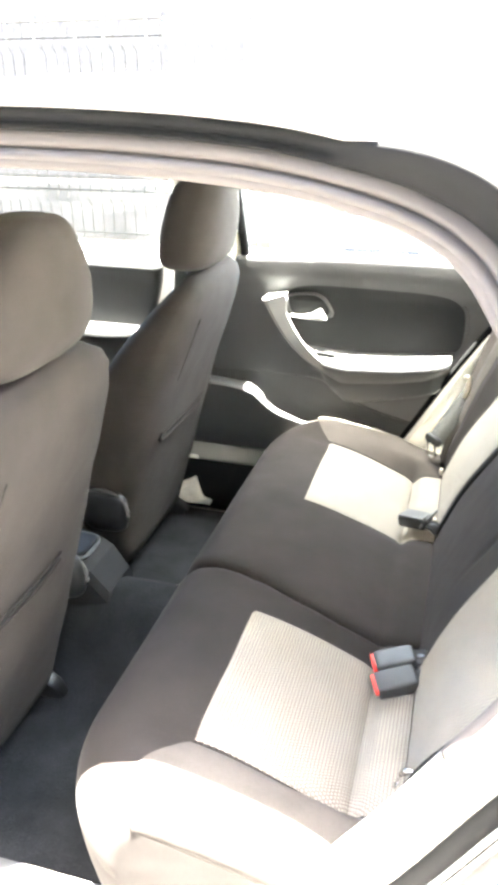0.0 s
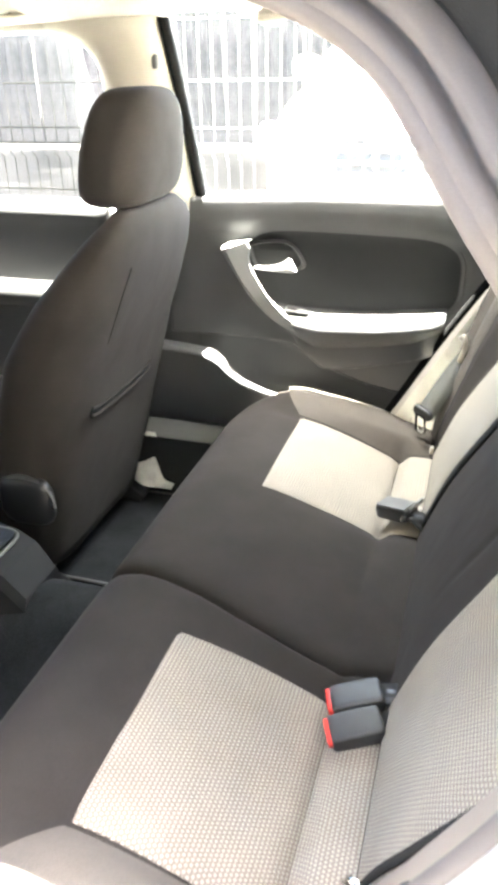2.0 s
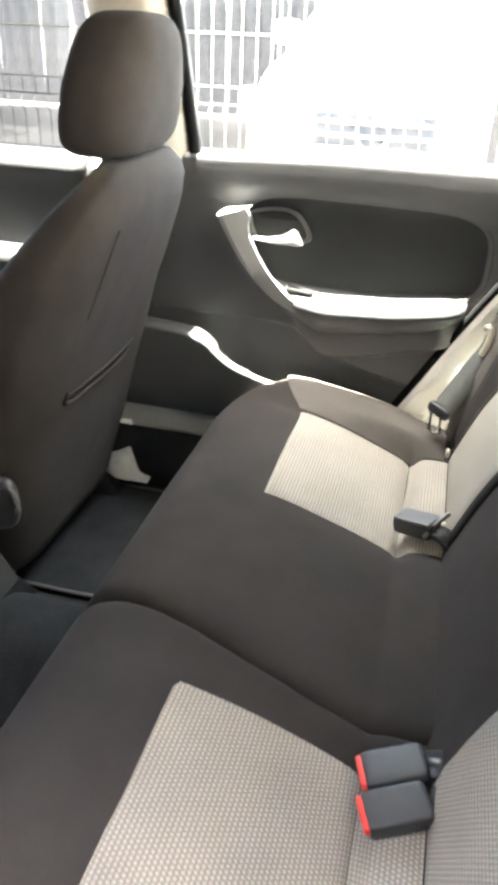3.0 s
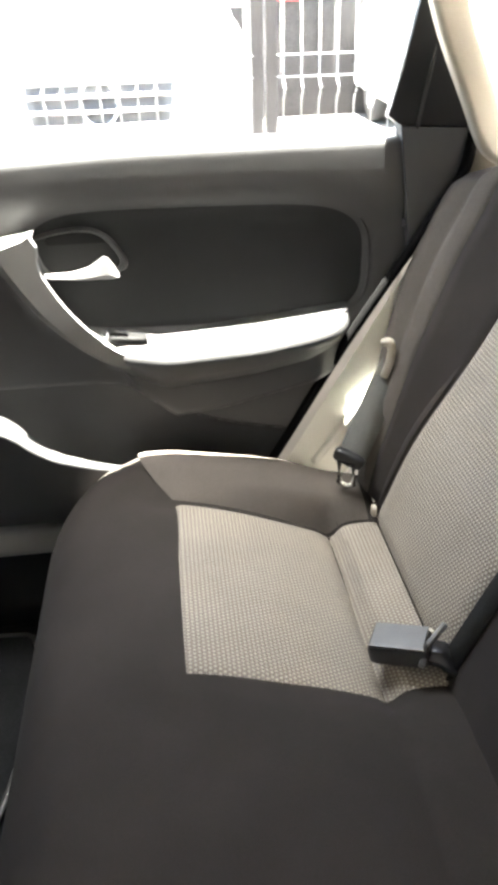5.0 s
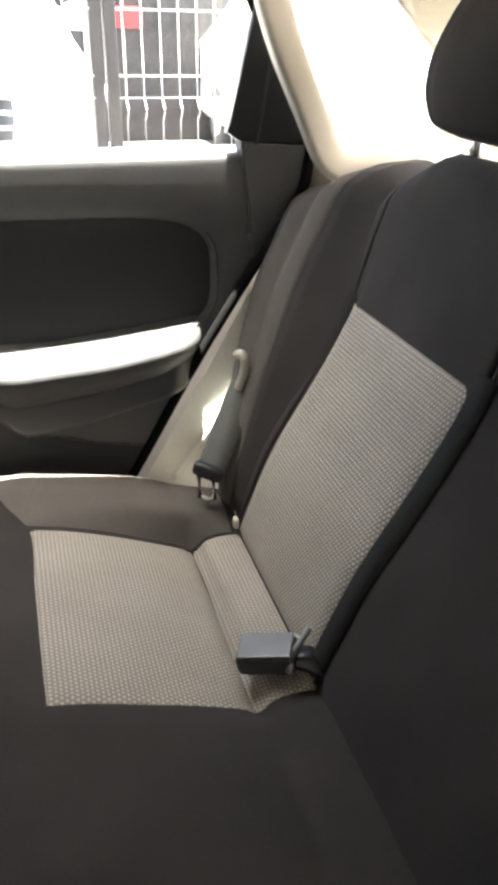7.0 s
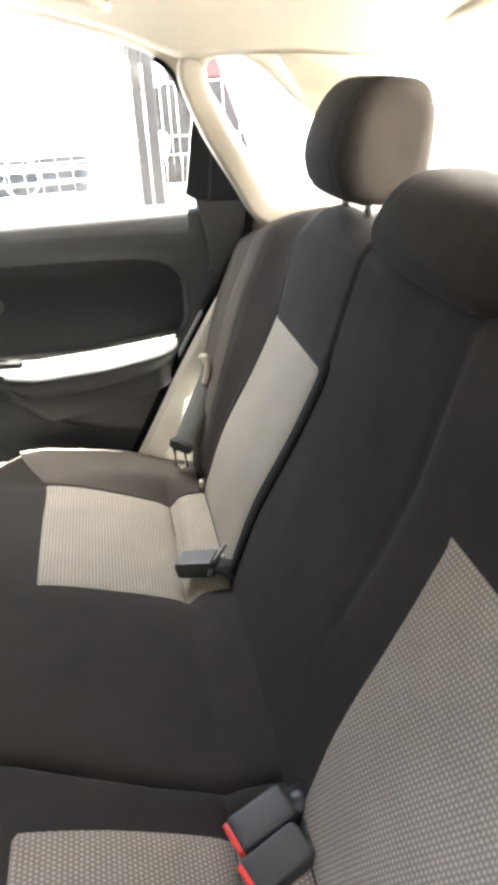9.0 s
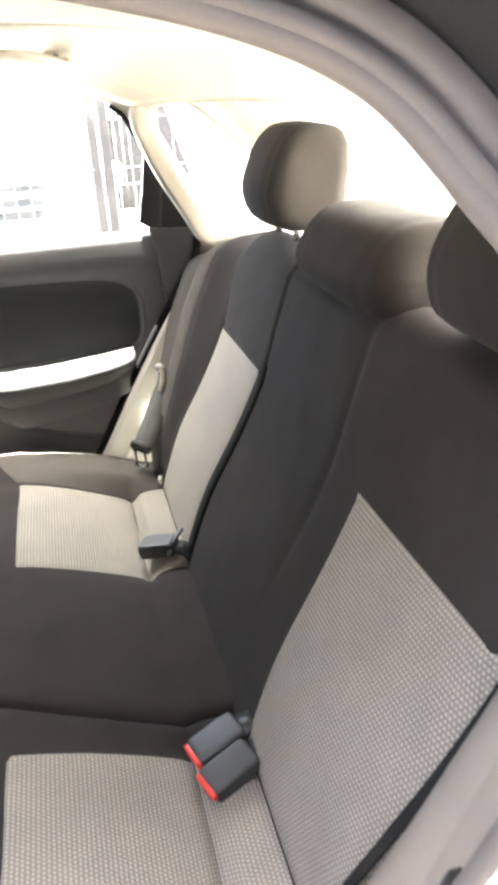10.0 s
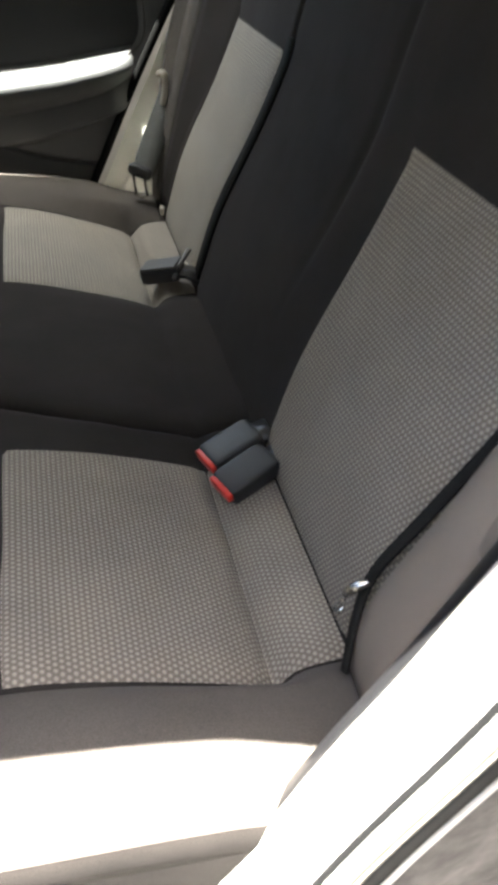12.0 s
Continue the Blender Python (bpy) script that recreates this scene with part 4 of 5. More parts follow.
part("armrest", plate([(0.22, 0.70), (0.60, 0.71), (0.60, 0.76), (0.22, 0.75)], 0.05, 0.10, 0.010), TRIM, near_door)
frame_line = [(0.02, -0.01, 0.95), (0.02, -0.005, 1.10), (0.06, 0.05, 1.26), (0.20, 0.08, 1.32), (0.55, 0.08, 1.31), (0.74, 0.06, 1.24), (0.86, 0.03, 1.10), (0.94, 0.0, 0.96)]
part("window_frame", mesh_of("window_frame", *tube(smooth_line(frame_line, 4), 0.018, 8)), BLACKP, near_door)
part("window_pane", mesh_of("window_pane", *sheet(lambda u, v: (0.05 + u * (0.86 - 0.14 * v) + 0.02 * v, -0.005 + 0.07 * v, 0.96 + 0.34 * v), 4, 4, 0.004, (0, 1, 0))), GLASS, near_door)


# ---- rear bench ----
bench = thing("rear_bench_seat", "rear bench in charcoal cloth with beige dotted inserts", "car seat", at=(0.1, 0, 0.30))

TOP = [(0.275, 0.543), (0.255, 0.546), (0.225, 0.543), (0.205, 0.526), (0.185, 0.539), (0.11, 0.571), (0.05, 0.592), (0.0, 0.604), (-0.05, 0.611), (-0.095, 0.610), (-0.13, 0.598), (-0.155, 0.573), (-0.168, 0.54),
       (-0.170, 0.50), (-0.160, 0.44), (-0.14, 0.37), (-0.13, 0.31)]
PROFILE = smooth_line([(x, 0, z) for x, z in TOP], 4)


def top_z(x, y):
    """Height of the cushion's top."""
    z = float(np.interp(-x, [-p.x for p in PROFILE[:40]], [p.z for p in PROFILE[:40]]))
    mid = bump01((0.20 - abs(y)) / 0.06)
    flat = lerp([(-0.2, 0.61), (0.0, 0.605), (0.1, 0.585), (0.2, 0.562), (0.28, 0.552)], x)
    z = z + (flat - z) * mid * 0.75
    outer = lerp([(-0.2, 0.61), (0.0, 0.606), (0.1, 0.588), (0.2, 0.566), (0.28, 0.552)], x)
    z = z + (outer - z) * bump01((abs(y) - 0.478) / 0.03)
    z += 0.020 * bump01((abs(y) - 0.475) / 0.07) * (0.3 + 0.7 * bump01((0.24 - x) / 0.10))
    z -= 0.004 * math.exp(-((abs(y) - 0.475) / 0.010) ** 2)
    return z


def seam_y(x):
    """The joint between the bench's two cushions."""
    return lerp([(-0.2, -0.085), (-0.14, -0.089), (-0.05, -0.099), (0.0, -0.112), (0.06, -0.128), (0.13, -0.143), (0.2, -0.150), (0.28, -0.150)], x)


def cushion(far):
    outer = 0.600 if far else -0.605
    us = [0, 0.004, 0.012, 0.025, 0.045] + list(np.linspace(0.07, 0.86, 40)) + [0.885, 0.91, 0.93, 0.95, 0.965, 0.98, 0.99, 0.996, 1.0]
    rings = []
    for u in us:
        ring = []
        for k, p in enumerate(PROFILE):
            ys = seam_y(p.x)
            y = ys + u * (outer - ys)
            e = max(0.0, 1 - abs(outer - y) / 0.045)
            drop = 0.045 * (1 - math.sqrt(max(0.0, 1 - e * e)))
            ec = max(0.0, 1 - abs(outer - y) / 0.17)
            corner = (0.085 if far else 0.13) * (1 - math.sqrt(max(0.0, 1 - ec * ec * 0.98)))
            es = max(0.0, 1 - abs(y - ys) / 0.022)
            drop2 = 0.018 * (1 - math.sqrt(max(0.0, 1 - es * es)))
            x, z = p.x, p.z
            if k < 37:
                z = top_z(x, y)
                blend = bump01((k - 29) / 8)
                z = z * (1 - blend) + p.z * blend
            front = bump01((-x - 0.02) / 0.12)
            z -= (drop * (1 - 0.4 * front) + drop2) * (1 if k < 52 else 0.3)
            x += front * (corner + drop2)
            z += 0.0016 * noise.noise(Vector((x * 9, y * 9, 1.7))) * (1 - e)
            ring.append(Vector((x, y, z)))
        ring.append(Vector((0.27, ring[-1].y, 0.31)))
        rings.append(ring)
    return loft(rings)


def bench_part(name, vf, material, label="", uvs=None):
    me = mesh_of(name, vf[0], vf[1], True, uvs) if isinstance(vf, tuple) else vf
    return part(name, me, material, bench, label, Matrix.Translation(-bench.location))


bench_part("cushion", cushion(False), CLOTH, "narrow charcoal cloth cushion")
bench_part("cushion", cushion(True), CLOTH, "wide charcoal cloth cushion")


def inset_panel(name, fn, nu, nv, normal, label):
    """A sewn-in cloth field: its rim dips into the seam."""
    def at(u, v):
        p = Vector(fn(u, v))
        rim = min(u, 1 - u, v, 1 - v)
        return p + Vector(normal) * (0.0036 * bump01(rim / 0.035) - 0.0002)
    vf = sheet(at, nu, nv)
    g = [Vector(fn(i / nu, j / nv)) for i in range(nu + 1) for j in range(nv + 1)]
    half, w = nv // 2, nv + 1
    along = [0.0]
    for i in range(nu):
        along.append(along[-1] + (g[(i + 1) * w + half] - g[i * w + half]).length)
    b = (g[nu // 2 * w + nv] - g[nu // 2 * w]).length
    uvs = [(along[i], j / nv * b) for i in range(nu + 1) for j in range(nv + 1)]
    return bench_part(name, vf, WEAVE, label, uvs)


for y0, y1, xa, xb in ((0.183, 0.477, 0.001, 0.2045), (0.183, 0.477, 0.2045, 0.281), (-0.476, -0.196, 0.001, 0.2045), (-0.476, -0.196, 0.2045, 0.281)):
    inset_panel("cushion_insert", lambda u, v: (xa + u * (xb - xa), y0 + v * (y1 - y0), top_z(xa + u * (xb - xa), y0 + v * (y1 - y0))), 36, 30, (0.25, 0, 0.97), "beige dotted cloth insert")

# side panels of the cushions, sewn on along a line from the insert's front corner
def side_panel(far):
    sg, outer = (1, 0.600) if far else (-1, 0.605)

    def at(u, v):
        y = 0.480 + v * (0.117 if far else 0.121)
        front_x = lerp([(0, -0.002), (0.25, -0.024), (0.5, -0.042), (0.75, -0.052), (0.9, -0.050), (1, -0.042)], v)
        x = front_x + u * (0.262 - front_x)
        e = max(0.0, 1 - (outer - y) / 0.045)
        drop = 0.045 * (1 - math.sqrt(max(0.0, 1 - e * e)))
        ec = max(0.0, 1 - (outer - y) / 0.17)
        corner = (0.085 if far else 0.13) * (1 - math.sqrt(max(0.0, 1 - ec * ec * 0.98)))
        front = bump01((-x - 0.02) / 0.12)
        rim = min(u, 1 - u, v, 1 - v)
        return (x + front * corner, sg * y, top_z(x, sg * y) - drop * (1 - 0.4 * front) + 0.0022 * bump01(rim / 0.06) + 0.0008)
    return sheet(at, 40, 24)


for far in (True, False):
    bench_part("side_panel", side_panel(far), CLOTH_SIDE, "taupe cloth side panel of the cushion")

# backrests: s runs up the lean, h stands off towards the front
UPV, FRONT = Vector((0.42, 0, 0.9075)), Vector((-0.9075, 0, 0.42))
FOOT = Vector((0.272, 0, 0.548))


def back_h(s, y, y0, y1):
    h = 0.004 + 0.012 * math.exp(-((s - 0.12) / 0.10) ** 2) - 0.004
    h += lerp([(0, 0), (0.33, 0), (0.42, 0.012), (0.50, 0.020), (0.6, 0.022)], s)
    # padded near half that meets the middle in a soft crease
    h += (0.004 * bump01((-0.095 - y) / 0.05) - 0.0055 * math.exp(-((y + 0.112) / 0.009) ** 2)) * math.exp(-((s - 0.33) / 0.16) ** 4)
    h -= 0.004 * math.exp(-((abs(y) - 0.475) / 0.010) ** 2) * bump01((0.42 - s) / 0.05)
    return h


def backrest(y0, y1, r0, r1, top0, top1):
    ys = [y0 + r0 * (1 - math.cos(a)) for a in np.linspace(0, math.pi / 2, 8)] + list(np.linspace(y0 + r0, y1 - r1, int((y1 - y0) / 0.006)))[1:-1] + [y1 - r1 * math.cos(a) for a in np.linspace(math.pi / 2, 0, 8)]
    rings = []
    for y in ys:
        e0, e1 = max(0, 1 - (y - y0) / r0), max(0, 1 - (y1 - y) / r1)
        d0, d1 = r0 * (1 - math.sqrt(1 - e0 * e0)), r1 * (1 - math.sqrt(1 - e1 * e1))
        drop = d0 + d1
        top = lerp([(y0, top0), (y0 + 0.10, max(top0, top1) if top0 < top1 else top0), (y1 - 0.10, max(top0, top1) if top1 < top0 else top1), (y1, top1)], y)
        ring = []
        for s in np.linspace(-0.05, top - 0.055, 22):
            ring.append(Vector((0, y, 0)) + FOOT + UPV * s + FRONT * (back_h(s, y, y0, y1) - drop))
        cs = top - 0.055
        for a in np.linspace(0.1, math.pi, 10):
            f = 0.055 * math.cos(a) - 0.055 + back_h(cs, y, y0, y1)
            lift = (0.055 - min(drop, 0.04)) * math.sin(a)
            ring.append(Vector((0, y, 0)) + FOOT + UPV * (cs + lift) + FRONT * (f - drop * (1 if a < 1.6 else 0)))
        for s in np.linspace(cs, -0.05, 6)[1:]:
            ring.append(Vector((0, y, 0)) + FOOT + UPV * s + FRONT * -0.105)
        rings.append(ring)
    return loft(rings)


bench_part("backrest", backrest(0.1975, 0.535, 0.008, 0.05, 0.545, 0.49), CLOTH, "narrow charcoal cloth backrest")
bench_part("backrest", backrest(-0.535, 0.1965, 0.05, 0.008, 0.49, 0.545), CLOTH, "wide charcoal cloth backrest")
for y0, y1 in ((0.210, 0.478), (-0.488, -0.202)):
    inset_panel("back_insert", lambda u, v: tuple(Vector((0, y0 + v * (y1 - y0), 0)) + FOOT + UPV * (0.001 + u * 0.341) + FRONT * back_h(0.001 + u * 0.341, y0 + v * (y1 - y0), -0.5, 0.5)), 34, 26, FRONT, "beige dotted cloth insert")
# side bolsters, which rise from the backrest towards the door
def bolster(far):
    """Charcoal flank and, outside of it, a taupe side that ends at the door's seal."""
    sg = 1 if far else -1
    flank = [(0.470, -0.004), (0.496, 0.004), (0.520, 0.016), (0.545, 0.032), (0.562, 0.041)] if far else [(0.4865, -0.004), (0.490, 0.003), (0.494, 0.008), (0.498, 0.011), (0.503, 0.014)]
    side = [(0.562, 0.041), (0.568, 0.046), (0.578, 0.054), (0.586, 0.056), (0.590, 0.051), (0.595, 0.057), (0.609, 0.068), (0.624, 0.070)] if far else [(0.503, 0.014), (0.509, 0.027), (0.524, 0.037), (0.546, 0.043), (0.572, 0.039)]
    out = []
    for sec in (flank, side):
        rings = []
        for k in range(25):
            t = k / 24
            reach = 0.515 if far else 0.475
            grow = lerp([(0, 0.30), (0.12, 0.55), (0.4, 0.85), (0.65, 1.0), (0.9, 1.0), (1, 0.92)], t) if far else lerp([(0, 0.6), (0.1, 1.0), (1, 1.0)], t)
            narrow = lerp([(0, 0.45), (0.15, 0.60), (0.35, 0.80), (0.6, 1.0), (1, 1.0)], t) if far else 1.0
            curl = 0.075 * max(0.0, (t - 0.84) / 0.16) ** 2.2
            ring = []
            for yy, h in sec:
                s = 0.015 + (reach - 0.055 * bump01((yy - 0.55) / 0.07) * far) * t
                w = 0.47 + (yy - 0.47) * narrow if far else yy - lerp([(0, 0.028), (0.1, 0.024), (0.2, 0.013), (0.3, 0.005), (0.45, 0)], s) * bump01((0.572 - yy) / 0.08)
                lift = 0.0045 * bump01((s - 0.33) / 0.07) * (yy < 0.51) * far
                ring.append(FOOT + UPV * s + FRONT * (h * grow + lift - curl + 0.0012 * noise.noise(Vector((s * 22, yy * 30, 0)))) + Vector((0, sg * w, 0)))
            deep = -0.10
            ring.append(ring[-1] + FRONT * (deep - sec[-1][1]) + Vector((0, -sg * 0.004, 0)))
            ring.append(ring[0] + FRONT * (deep - sec[0][1]))
            rings.append(ring)
        out.append(loft(rings))
    return out


for far in (True, False):
    flank_vf, side_vf = bolster(far)
    bench_part("bolster_flank", flank_vf, CLOTH, "charcoal cloth flank of the backrest")
    # near side in TAUPE: beige trim with its shade put into the colour
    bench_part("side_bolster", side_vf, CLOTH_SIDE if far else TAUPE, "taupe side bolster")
# the near bolster's upper flap, which laps over the door seal
flap = []
for k in range(25):
    t = k / 24
    s = 0.176 + 0.30 * t
    e = 0.010 * (math.sqrt(1 - (1 - min(1, t * 10)) ** 2) - 1)
    flap.append([FOOT + UPV * (s + 0.018 * q) + FRONT * (h + e) + Vector((0, -y, 0)) for y, h, q in ((0.518, 0.020, 0), (0.532, 0.033, 0), (0.552, 0.046, 0.1), (0.576, 0.053, 0.4), (0.594, 0.050, 0.8), (0.606, 0.036, 1), (0.604, -0.03, 1), (0.530, -0.03, 0))])
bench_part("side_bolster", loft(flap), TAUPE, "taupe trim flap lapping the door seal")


# rear headrests
HEAD = smooth_line([(-0.30, 0, -0.98), (-0.74, 0, -0.80), (-0.98, 0, -0.35), (-0.96, 0, 0.10), (-0.76, 0, 0.62), (-0.42, 0, 0.93), (0.05, 0, 1.0), (0.62, 0, 0.90), (0.88, 0, 0.60), (0.95, 0, 0.0), (0.96, 0, -0.60), (0.80, 0, -0.92), (0.30, 0, -1.0), (-0.30, 0, -0.98)], 4)[:-1]


def head_block(hx, hy, hz, edge_r=0.030, taper=0.10):
    """A padded block: its side profile swells forward, its ends are sewn-on flat sides with a soft edge."""
    ys = [-hy + edge_r * (1 - math.cos(a)) for a in np.linspace(0.0, math.pi / 2, 7)] + list(np.linspace(-hy + edge_r, hy - edge_r, 16))[1:-1] + [hy - edge_r * (1 - math.cos(a)) for a in np.linspace(math.pi / 2, 0.0, 7)]
    rings = []
    for y in ys:
        e = max(0.0, 1 - (hy - abs(y)) / edge_r)
        cut = edge_r * (1 - math.sqrt(max(0.0, 1 - e * e)))
        # a shallow groove where the side is sewn on
        groove = 0.0035 * math.exp(-((hy - abs(y) - edge_r * 1.05) / 0.005) ** 2)
        kx, kz = (hx - cut - groove) / hx, (hz - cut * 0.8 - groove) / hz
        rings.append([Vector((p.x * hx * kx + 0.14 * p.z * hz - 0.008 * (1 - (y / hy) ** 2) * (p.x < 0), y * (1 - taper * max(0.0, p.z)), p.z * hz * kz)) for p in HEAD])
    for k in (0, -1):
        c = sum(rings[k], Vector()) / len(rings[k])
        inner = [c + (p - c) * 0.45 for p in rings[k]]
        rings = [inner] + rings if k == 0 else rings + [inner]
    return loft(rings)


def headrest(y, base, hy, hz, lift, apart=0.055, deep=0.066, edge_r=0.030, taper=0.10):
    """A rear headrest on two chrome bars."""
    c = base + Vector((0, y, lift))
    bench_part("headrest", tuple_shift(head_block(deep, hy, hz, edge_r, taper), c), CLOTH, "charcoal cloth headrest")
    for d in (-apart, apart):
        b = base + Vector((-0.012, y + d, -0.005))
        bench_part("headrest_bar", tube([b - Vector((0.01, 0, 0.03)), b + Vector((0.008, 0, lift))], 0.0065, 8), CHROME, "chrome headrest bar")
        bench_part("bar_sleeve", tuple_shift(pillow(0.014, 0.016, 0.007, 0.5, 0.6, 16, 10), b + Vector((-0.004, 0, 0.002))), BLACKP, "black plastic bar sleeve")


TOPC = FOOT + UPV * 0.535 + FRONT * -0.03
headrest(0.362, TOPC + Vector((0.004, 0, 0)), 0.098, 0.078, 0.107, 0.05, 0.066, 0.030, 0.12)
headrest(0.010, TOPC + Vector((0.002, 0, 0)), 0.150, 0.054, 0.040, 0.105, 0.070, 0.040, 0.08)
headrest(-0.335, TOPC + Vector((0.004, 0, 0)), 0.118, 0.074, 0.094, 0.055, 0.066, 0.032, 0.16)


# ---- front seats ----
def front_seat(y, label, narrow=0.0, raised=0.0, back=0.0):
    """A front seat seen from behind: back shell, pocket, headrest, cushion and rails."""
    s = thing("front_seat", label, "car seat", "front seats", at=(-0.55 + back, y, 0.285))
    off = Matrix.Translation((0.55, 0, -0.285))

    def p(name, vf, material, lab=""):
        return part(name, mesh_of(name, vf[0], vf[1]), material, s, lab, off)
    rings = []
    zs = np.linspace(0.36, 1.035, 30)
    for i, z in enumerate(zs):
        t = (z - 0.36) / 0.675
        xr = lerp([(0.36, -0.405), (0.45, -0.383), (0.8, -0.290), (0.95, -0.238), (1.0, -0.226), (1.035, -0.235)], z)
        thick = lerp([(0.36, 0.12), (0.6, 0.185), (0.80, 0.175), (0.90, 0.14), (0.98, 0.095), (1.035, 0.04)], z)
        hw = lerp([(0.36, 0.20), (0.5, 0.24), (0.7, 0.255), (0.84, 0.250), (0.93, 0.222), (0.99, 0.185), (1.02, 0.15), (1.035, 0.11)], z)
        ring = []
        for a in np.linspace(0, 2 * math.pi, 41)[:-1]:
            ca, sa = math.cos(a), math.sin(a)
            ex = math.copysign(abs(ca) ** 0.62, ca)
            ey = math.copysign(abs(sa) ** 0.55, sa)
            dip = 0.010 * (1 - ey * ey) * (1 if ca > 0 else 0) * bump01((0.9 - z) / 0.2)
            ring.append(Vector((xr - thick / 2 + thick / 2 * ex - dip, hw * ey, z + raised * bump01((z - 0.7) / 0.25))))
        rings.append(ring)
    p("backrest", loft(rings), CLOTH, "charcoal cloth backrest seen from behind")
    # sewn seam and pocket slit on the back
    def on_back(yy, z):
        x = lerp([(0.36, -0.405), (0.45, -0.383), (0.8, -0.290), (0.95, -0.238), (1.0, -0.226)], z)
        return Vector((x - 0.010 * (1 - (yy / 0.24) ** 2) * bump01((0.9 - z) / 0.2) + 0.0015, yy, z))
    pocket = smooth_line([on_back(-0.160, 0.696), on_back(-0.130, 0.686), on_back(-0.06, 0.680), on_back(0.02, 0.678), on_back(0.075, 0.682), on_back(0.105, 0.692)], 6)
    # shade inside the slit, put on as a flat black strip
    p("back_pocket", strap(pocket, [(0.28, 0, 0.96)] * len(pocket), 0.012, 0.0012), BLACKR, "black strip for the shade in the back pocket's slit")
    for dz, r in ((-0.008, 0.0042), (0.008, 0.002)):
        p("pocket_hem", tube([q + Vector((0.001 + 0.28 * dz + 0.001 * noise.noise(Vector((q.y * 60, dz * 90, 0))), 0, dz + 0.0015 * noise.noise(Vector((q.y * 45, 3, dz * 90))))) for q in pocket], r, 8), CLOTH, "sewn hem of the pocket")
    p("back_seam", tube(smooth_line([on_back(-0.12, 0.95), on_back(-0.135, 0.88), on_back(-0.142, 0.82)], 6), 0.0012, 5), CLOTH)
    head = pillow(0.060, 0.136, 0.092, 0.42, 0.62, 40, 28, lambda q: Vector((q.x * (1.0 - 1.6 * max(0, q.z)) + 0.16 * q.z, q.y * lerp([(-0.1, 0.92), (-0.065, 1.0), (-0.02, 1.0), (0.02, 0.93 - narrow * 0.5), (0.06, 0.80 - narrow), (0.1, 0.62 - narrow)], q.z), q.z)))
    p("headrest", tuple_shift(head, (-0.272, 0.004, 1.126 + raised)), CLOTH, "charcoal cloth headrest")
    for d in (-0.06, 0.06):
        p("headrest_bar", tube([(-0.285, d, 0.98), (-0.278, d, 1.06)], 0.006, 8), CHROME)
    seat = []
    for x in np.linspace(-0.92, -0.42, 20):
        zt = lerp([(-0.92, 0.54), (-0.86, 0.60), (-0.6, 0.575), (-0.5, 0.55), (-0.42, 0.50)], x)
        hw = lerp([(-0.92, 0.20), (-0.8, 0.245), (-0.5, 0.24), (-0.42, 0.20)], x)
        seat.append([Vector((x, hw * math.copysign(abs(math.cos(a)) ** 0.5, math.cos(a)), (zt + 0.42) / 2 + (zt - 0.42) / 2 * math.copysign(abs(math.sin(a)) ** 0.45, math.sin(a)))) for a in np.linspace(0, 2 * math.pi, 33)[:-1]])
    p("cushion", loft(seat), CLOTH, "charcoal cloth seat cushion")
    for side in (-1, 1):
        p("hinge_cover", tuple_shift(pillow(0.055, 0.018, 0.048, 0.55, 0.8, 24, 14), (-0.425, side * 0.245, 0.545)), BLACKP, "black plastic hinge cover")
        # lighter arc that puts the lit upper rim into the colour
        p("hinge_lit_rim", tube([(-0.425 + 0.057 * math.cos(a), side * 0.250, 0.545 + 0.050 * math.sin(a)) for a in np.linspace(-0.2, 2.7, 20)], 0.0045, 6), GREYP, "grey arc for the lit rim of the hinge cover")
        p("seat_rail", plate_vf([(-0.95, 0.29), (-0.42, 0.29), (-0.40, 0.312), (-0.45, 0.345), (-0.95, 0.345)], side * 0.19 - 0.016, side * 0.19 + 0.016), BLACKP, "black steel seat rail")
    p("seat_base", plate_vf([(-0.88, 0.345), (-0.44, 0.345), (-0.44, 0.43), (-0.88, 0.43)], -0.20, 0.20), BLACKP)
    return s


def plate_vf(outline, y0, y1):
    bm = plate(outline, y0, y1, 0.003)
    vf = ([v.co.copy() for v in bm.verts], None)
    bm.verts.index_update()
    faces = [tuple(v.index for v in f.verts) for f in bm.faces]
    bm.free()
    return vf[0], faces


front_seat(0.365, "passenger seat in charcoal cloth seen from behind")
front_seat(-0.365, "driver seat in charcoal cloth beside the open door", 0.18, 0.018, 0.022)

# ---- centre console end ----
console = thing("centre_console", "dark grey plastic console end with a cup holder", "console", at=(-0.5, 0.01, 0.385))
cons = []
for x in np.linspace(-1.1, -0.345, 22):
    zt = lerp([(-1.1, 0.535), (-0.46, 0.525), (-0.40, 0.512), (-0.36, 0.488), (-0.345, 0.455)], x)
    w = lerp([(-1.1, 0.075), (-0.42, 0.070), (-0.345, 0.058)], x)
    cons.append([Vector((x, 0.01 + s * w * k, z)) for s, k, z in ((-1, 1.05, 0.375), (-1, 1, zt - 0.02), (-1, 0.82, zt), (1, 0.82, zt), (1, 1, zt - 0.02), (1, 1.05, 0.375))])
vf = loft(cons)
part("console_body", mesh_of("console_body", vf[0], vf[1], False), TRIM_IN, console, "", Matrix.Translation(-console.location))
vf = tube([(-0.45 + 0.050 * math.copysign(abs(math.cos(a)) ** 0.4, math.cos(a)), 0.01 + 0.044 * math.copysign(abs(math.sin(a)) ** 0.4, math.sin(a)), 0.524 - 0.006 * math.cos(a)) for a in np.linspace(0, 2 * math.pi, 37)[:-1]], 0.0032, 8, loop=True)
